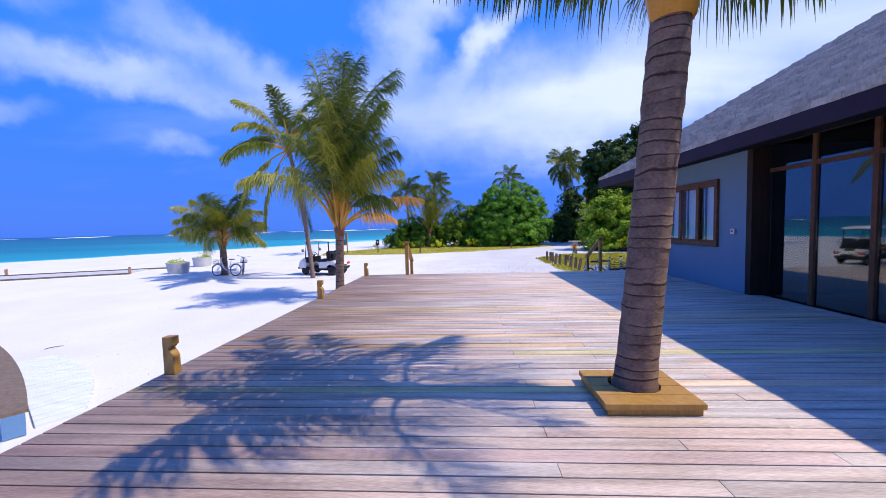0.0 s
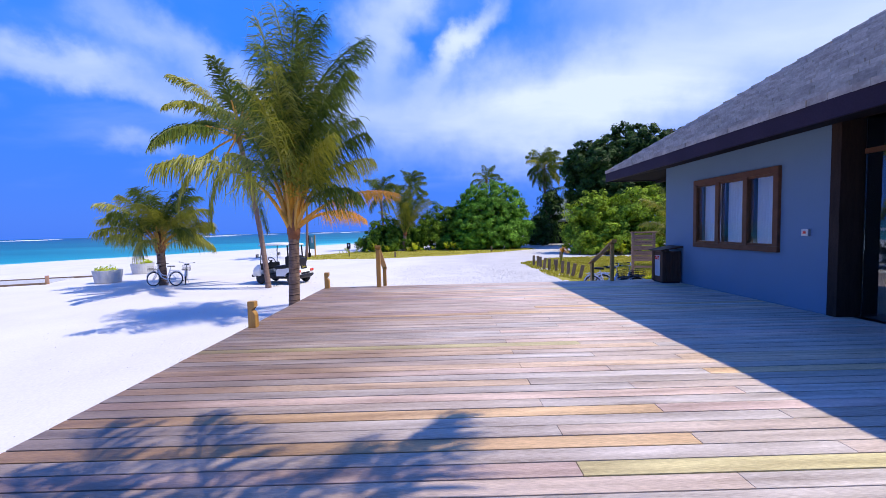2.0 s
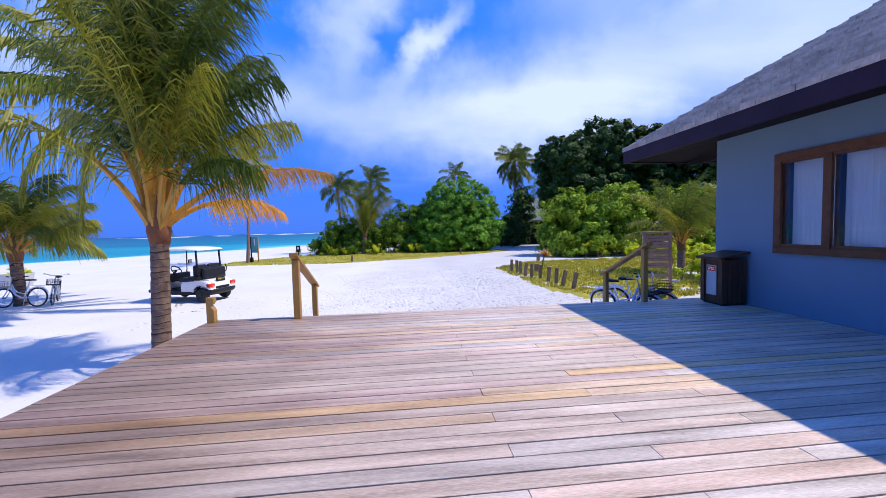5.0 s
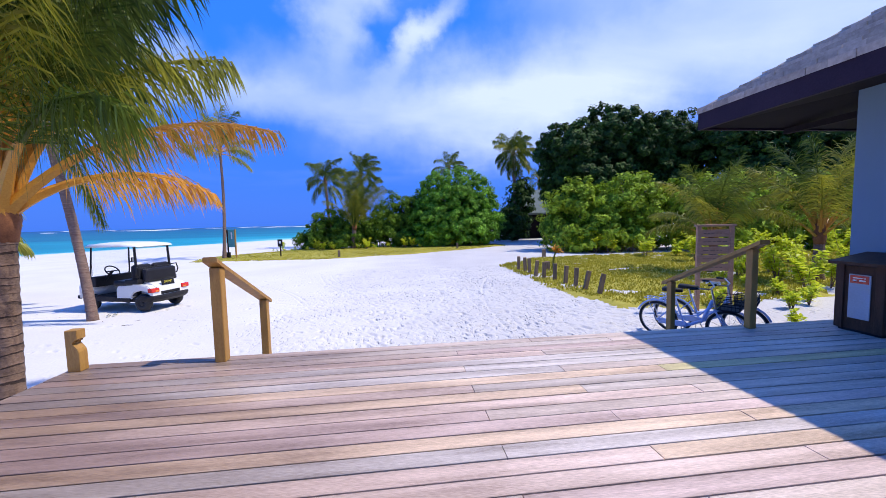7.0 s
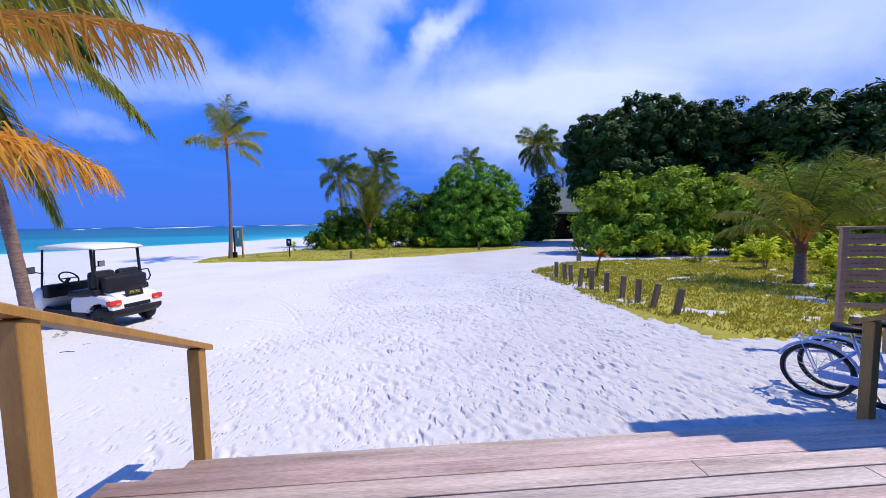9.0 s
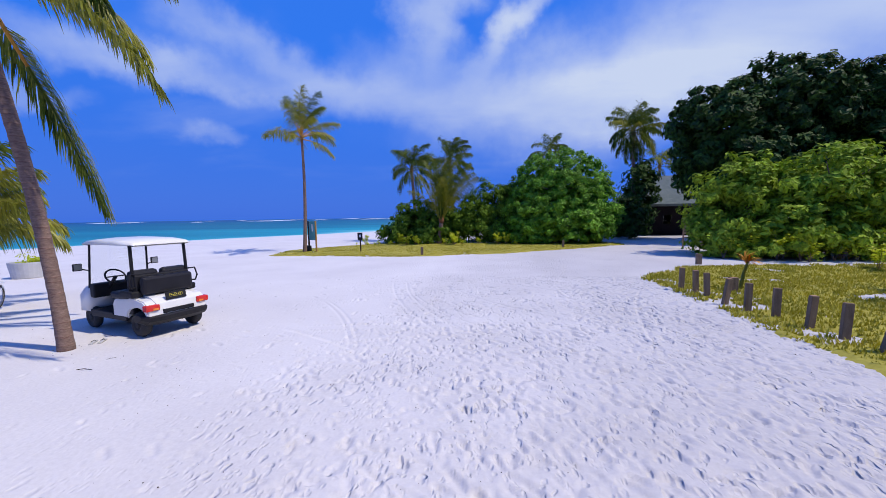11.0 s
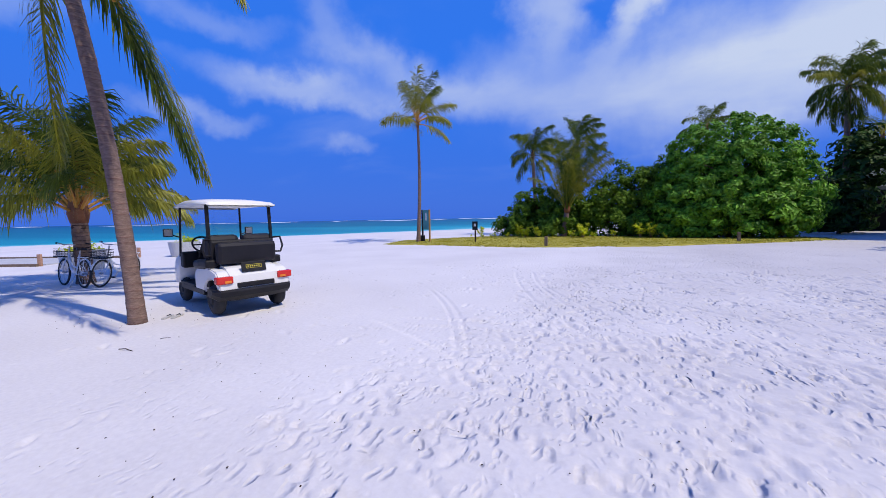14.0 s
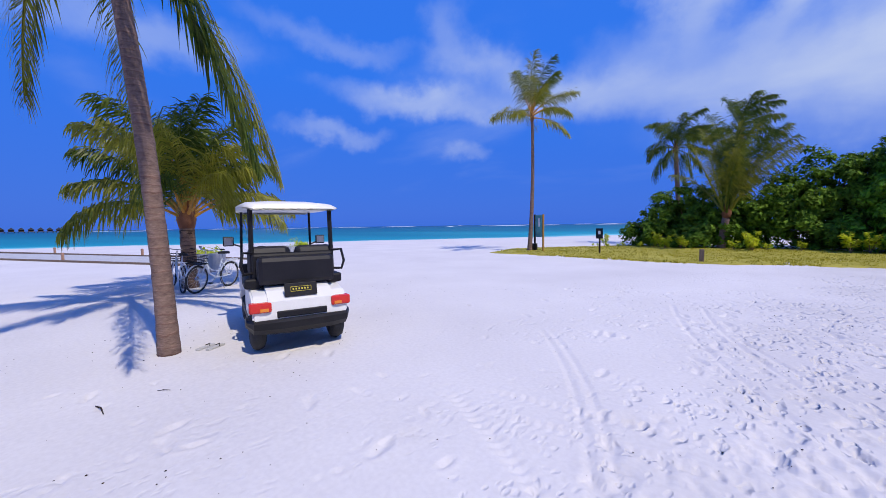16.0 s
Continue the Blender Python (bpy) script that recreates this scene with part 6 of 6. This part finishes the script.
# ---- curved low wall and plank step on the sand beside the deck ----
def curved_bench():
    c = thing("curved_bench", -6.1, 3.0, GROUND, 0, "curved low bench with blue-shaded wall and weathered grey top on the sand", "bench")
    N = 24
    top, side = bmesh.new(), bmesh.new()

    def arc(r, z, a0=51.7, a1=66):
        return [(-15.04 + r * math.cos(radians(a0 + (a1 - a0) * k / N)), r * math.sin(radians(a0 + (a1 - a0) * k / N)) - 20.9, z) for k in range(N + 1)]
    for bm, r0, r1, z0, z1 in ((side, 26.30, 26.48, 0.0, 0.26), (top, 26.27, 26.51, 0.26, 0.30)):
        g = [[bm.verts.new(p) for p in arc(r, z)] for r, z in ((r0, z0), (r1, z0), (r1, z1), (r0, z1))]
        for i in range(4):
            for k in range(N):
                bm.faces.new((g[i][k], g[i][k + 1], g[(i + 1) % 4][k + 1], g[(i + 1) % 4][k]))
        bm.faces.new([g[i][0] for i in range(4)][::-1])
        bm.faces.new([g[i][N] for i in range(4)])
        bmesh.ops.recalc_face_normals(bm, faces=bm.faces[:])
    part("bench_wall", side, TEALBLUE, c, "bench wall coloured blue for its shaded face")
    part("bench_top", top, GREYWOOD, c, "weathered grey bench top")


curved_bench()
apron = thing("plank_apron", -4.80, 3.02, GROUND, 145, "half-buried pale planks round the curved bench", "boardwalk")
for k in range(22):
    x = k * 0.165
    part("plank", cube((x, -0.35 - 0.4 * math.sin(math.pi * (k + 2) / 26), -0.02), (x + 0.150, 0.0, 0.034 + 0.003 * (k % 3)), 0.006), PALEPLANK, apron)


# ---- lawns, grass, garden shrubs ----
def inside(px, py, poly):
    res = np.zeros(np.shape(px), bool)
    for (x0, y0), (x1, y1) in zip(poly, poly[1:] + poly[:1]):
        c = ((y0 > py) != (y1 > py)) & (px < (x1 - x0) * (py - y0) / (y1 - y0 + 1e-9) + x0)
        res ^= c
    return res


def value_noise(x, y, s, seed):
    rs = np.random.default_rng(seed)
    g = rs.random((64, 64))
    u, v = x * s, y * s
    i, j = np.floor(u).astype(int), np.floor(v).astype(int)
    fu, fv = u - i, v - j
    fu, fv = fu * fu * (3 - 2 * fu), fv * fv * (3 - 2 * fv)
    q = lambda a, b: g[(i + a) % 64, (j + b) % 64]
    return (q(0, 0) * (1 - fu) + q(1, 0) * fu) * (1 - fv) + (q(0, 1) * (1 - fu) + q(1, 1) * fu) * fv


def lawn(poly, cell, label, seed, patch, tufts, height):
    xs = np.arange(min(p[0] for p in poly) - 1, max(p[0] for p in poly) + 1, cell)
    ys = np.arange(min(p[1] for p in poly) - 1, max(p[1] for p in poly) + 1, cell)
    X, Y = np.meshgrid(xs, ys)
    wob = 0.9 * (value_noise(X, Y, 0.8, seed + 2) - 0.5) + 0.5 * (value_noise(X, Y, 2.3, seed + 3) - 0.5)
    ins = inside(X + wob, Y + wob, poly)
    nz = value_noise(X, Y, 0.9, seed) * 0.65 + value_noise(X, Y, 3.1, seed + 1) * 0.35
    Z = np.where(ins & (nz > patch), 0.03 + 0.02 * nz, -0.06)
    Z = ground_height(X, Y) + Z
    nx, ny = len(xs), len(ys)
    i = (np.arange(nx - 1)[None, :] + nx * np.arange(ny - 1)[:, None]).reshape(-1)
    F = np.stack([i, i + 1, i + nx + 1, i + nx], -1)
    up = (ins & (nz > patch)).reshape(-1)
    F = F[up[F].any(axis=1)]
    ob = raw("lawn", np.stack([X, Y, Z], -1).reshape(-1, 3).tolist(), F.tolist(), TURF, smooth=True)
    tagged(ob, label, "lawn", kind="structure")
    rs = np.random.default_rng(seed + 9)
    px, py = rs.uniform(xs[0], xs[-1], tufts * 3), rs.uniform(ys[0], ys[-1], tufts * 3)
    nzp = value_noise(px, py, 0.9, seed) * 0.65 + value_noise(px, py, 3.1, seed + 1) * 0.35
    ok = inside(px, py, poly) & (nzp > patch - 0.06)
    px, py = px[ok][:tufts], py[ok][:tufts]
    n = len(px)
    a = rs.uniform(0, 6.28, n)
    hh = height * rs.uniform(0.5, 1.3, n)
    w = 0.028
    gz = ground_height(px, py)
    V, k = [], 4
    for q in range(k):
        b = a + q * 1.7
        ox, oy = np.cos(b), np.sin(b)
        bx, by = px + rs.normal(0, 0.05, n), py + rs.normal(0, 0.05, n)
        lean = rs.uniform(0.2, 0.9, n) * hh
        V.append(np.stack([np.stack([bx - oy * w, by + ox * w, gz], -1), np.stack([bx + oy * w, by - ox * w, gz], -1), np.stack([bx + ox * lean, by + oy * lean, gz + hh], -1)], 1))
    V = np.concatenate(V).reshape(-1, 3)
    ob = raw("grass", V.tolist(), np.arange(len(V)).reshape(-1, 3).tolist(), GRASS)
    tagged(ob, "short yellow-green grass", "grass", kind="stuff")


LAWN_SEA = [(-12.6, 31.6), (-11.9, 30.9), (-4, 30.3), (1, 32.0), (4.8, 34.3), (7.2, 36.0), (9.5, 37.6), (9.0, 39.5), (5, 39), (0, 40), (-8, 40.5), (-11.5, 36.5), (-13.0, 34)]
GARDEN = [(5.0, 23.8), (5.0, 20.2), (4.95, 17.7), (5.5, 16.0), (6.0, 14.9), (7.4, 14.3), (9.5, 14.9), (14, 15.6), (30, 15.4), (30, 26.6), (18, 26.9), (11.6, 26.9), (7.5, 26.3)]
lawn(LAWN_SEA, 0.22, "strip of yellow-green lawn before the bushes", 3, 0.2, 9000, 0.07)
lawn(GARDEN, 0.2, "patchy yellow-green garden lawn mixed with sand", 13, 0.37, 26000, 0.10)


def shrub(seed, size, count, leaf, mat, name, label):
    rs = np.random.default_rng(seed)
    rnd = random.Random(seed)
    t = thing(name, 0, 0, GROUND, 0, label, "shrub", "low shrubs in the garden")
    bm = bmesh.new()
    V, F = [], []
    for k in range(5):
        a, l = rnd.uniform(0, 6.28), size * rnd.uniform(0.6, 1.1)
        tip = Vector((math.cos(a) * l * 0.35, math.sin(a) * l * 0.35, l))
        tube(bm, [(0, 0, -0.03), tip * 0.5 + Vector((0.02, 0.02, 0.05)), tip], [0.014, 0.010, 0.005], 4)
        for q in range(count // 5):
            s = 0.35 + 0.65 * rs.random() ** 0.7
            p = tip * s
            d = rs.normal(size=3)
            d[2] = abs(d[2]) * 0.6
            d = Vector(d).normalized()
            sd = d.cross(Vector((0, 0, 1))).normalized() * leaf * 0.28
            m = p + d * leaf * 0.6
            e = p + d * leaf * 1.25 - Vector((0, 0, leaf * 0.35))
            b = len(V)
            V += [tuple(p), tuple(m + sd), tuple(e), tuple(m - sd)]
            F += [(b, b + 1, b + 2, b + 3)]
    part("stem", bm, BARK, t)
    raw("foliage", V, F, mat, t)
    return t


def scatter_shrubs():
    r = random.Random(17)
    kinds = [shrub(1, 0.55, 110, 0.15, LEAF_Y, "garden_shrub", "small lime-yellow leafy shrub"), shrub(2, 0.85, 150, 0.17, LEAF_Y, "garden_shrub", "lime-green leafy shrub on thin stems"),
             shrub(3, 1.15, 190, 0.18, LEAF_Y, "garden_shrub", "taller green leafy shrub on thin stems"), shrub(4, 0.40, 90, 0.13, LEAF_Y, "garden_shrub", "low yellow-green ground shrub")]
    spots = [(9.8, 14.2), (11.0, 15.2), (12.5, 15.8), (13.5, 18.5)]
    for k in kinds:
        x, y = spots.pop()
        k.location = (x, y, GROUND)
    for _ in range(190):
        x, y = r.uniform(7.2, 28), r.uniform(12.6, 26)
        if y > 14.5 and x < 9.5 + 0.25 * (y - 14.5) or (y > 18 and x < 14 and r.random() < 0.6):
            continue
        k = r.choice(kinds)
        s = r.uniform(0.75, 1.25)
        if x < 12 and y < 16:
            k, s = kinds[3], r.uniform(0.6, 1.1)
        o = copy_thing(k, pose(x, y, GROUND, 0, 0, r.uniform(0, 360)))
        o.scale = (s, s, s)
    for _ in range(46):
        x = r.uniform(-10.5, 8.0)
        o = copy_thing(r.choice(kinds), pose(x, 38.6 + r.uniform(-0.7, 0.8), GROUND, 0, 0, r.uniform(0, 360)))
        s = r.uniform(0.4, 0.85)
        o.scale = (s, s, s)
    for _ in range(40):
        x = r.uniform(10.0, 24.0)
        o = copy_thing(r.choice(kinds[1:3]), pose(x, 28.6 - (x - 10) * 0.07 + r.uniform(-0.5, 0.7), GROUND, 0, 0, r.uniform(0, 360)))
        s = r.uniform(0.8, 1.5)
        o.scale = (s, s, s)


scatter_shrubs()


# ---- litter on the sand: twigs, dry leaves, sandals by the palm ----
for x, y, a, size in ((-5.70, 15.52, 8, 0.8), (-8.07, 6.0, 60, 1.0), (-5.75, 15.95, 50, 0.4), (-0.6, 19.4, 80, 0.7), (-6.6, 4.35, 10, 0.5)):
    tw = thing("dry_twig", x, y, GROUND, a, "thin dry brown twig lying on the sand", "twig", "twigs on the sand")
    tw.scale = (size, size, size)
    part("stick", rod([(-0.14, 0, 0.012), (-0.03, 0.015, 0.02), (0.14, -0.01, 0.012)], [0.006, 0.008, 0.004], 5), DARKWOOD, tw)
for k in range(2):
    s = thing("sandal", -6.83 + 0.09 * k, 16.58 + 0.08 * k, GROUND, 30, "pale rubber sandal lying on the sand", "sandal", "pair of sandals by the palm")
    bm = loft(bmesh.new(), [[(-u, y, 0.0), (u, y, 0.0), (u, y, 0.018), (-u, y, 0.018)] for y, u in ((-0.12, 0.022), (-0.09, 0.032), (0.02, 0.028), (0.09, 0.04), (0.12, 0.026))])
    part("sole", bm, CONCRETE, s)
    part("strap", rod([(-0.032, 0.03, 0.018), (0, 0.07, 0.034), (0.032, 0.03, 0.018)], 0.006, 5), BLACK, s)


def sand_specks():
    """Crumbs of coral, husk and leaf strewn on the sand."""
    rs = np.random.default_rng(77)
    n = 1500
    px, py = rs.uniform(-9.0, 5.5, n), rs.uniform(12.6, 24.0, n)
    px[:220], py[:220] = rs.uniform(-10.0, -3.2, 220), rs.uniform(2.0, 12.0, 220)
    r = rs.uniform(0.003, 0.0075, n)
    c = np.stack([px, py, GROUND + r * 0.5], -1)
    six = np.array([(1, 0, 0), (0, 1, 0), (-1, 0, 0), (0, -1, 0), (0, 0, 0.7), (0, 0, -0.7)])
    V = (c[:, None, :] + six[None] * r[:, None, None] * rs.uniform(0.6, 1.4, (n, 1, 3))).reshape(-1, 3)
    F = np.array([(0, 1, 4), (1, 2, 4), (2, 3, 4), (3, 0, 4), (1, 0, 5), (2, 1, 5), (3, 2, 5), (0, 3, 5)])
    F = (F[None] + 6 * np.arange(n)[:, None, None]).reshape(-1, 3)
    tagged(raw("sand_specks", V.tolist(), F.tolist(), DARKWOOD), "dark crumbs of husk and coral strewn on the sand", "debris", kind="stuff")


sand_specks()


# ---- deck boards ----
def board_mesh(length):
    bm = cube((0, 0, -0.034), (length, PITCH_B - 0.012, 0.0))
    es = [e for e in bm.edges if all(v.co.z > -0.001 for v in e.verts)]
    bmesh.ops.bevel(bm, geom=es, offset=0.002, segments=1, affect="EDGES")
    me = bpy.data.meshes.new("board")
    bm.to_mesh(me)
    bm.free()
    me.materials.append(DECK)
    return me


def lay_boards():
    rnd = random.Random(9)
    shared = {}
    rows = int(round((DY1 - DY0) / PITCH_B))
    for k in range(rows):
        y = DY1 - (k + 1) * PITCH_B
        # one butt joint a row, stepping over three joists
        cuts = [DX0, (1.77, 2.64, 0.90)[k % 3] + rnd.uniform(-0.01, 0.01), DX1]
        for x0, x1 in zip(cuts, cuts[1:]):
            ln = round(x1 - x0 - 0.004, 3)
            if ln not in shared:
                shared[ln] = board_mesh(ln)
            ob = new("board", shared[ln])
            ob.parent = deck
            ob.location = (x0 - DX0, y - DY0 + rnd.uniform(-0.001, 0.001), -GROUND + rnd.uniform(-0.0015, 0.0015))


lay_boards()
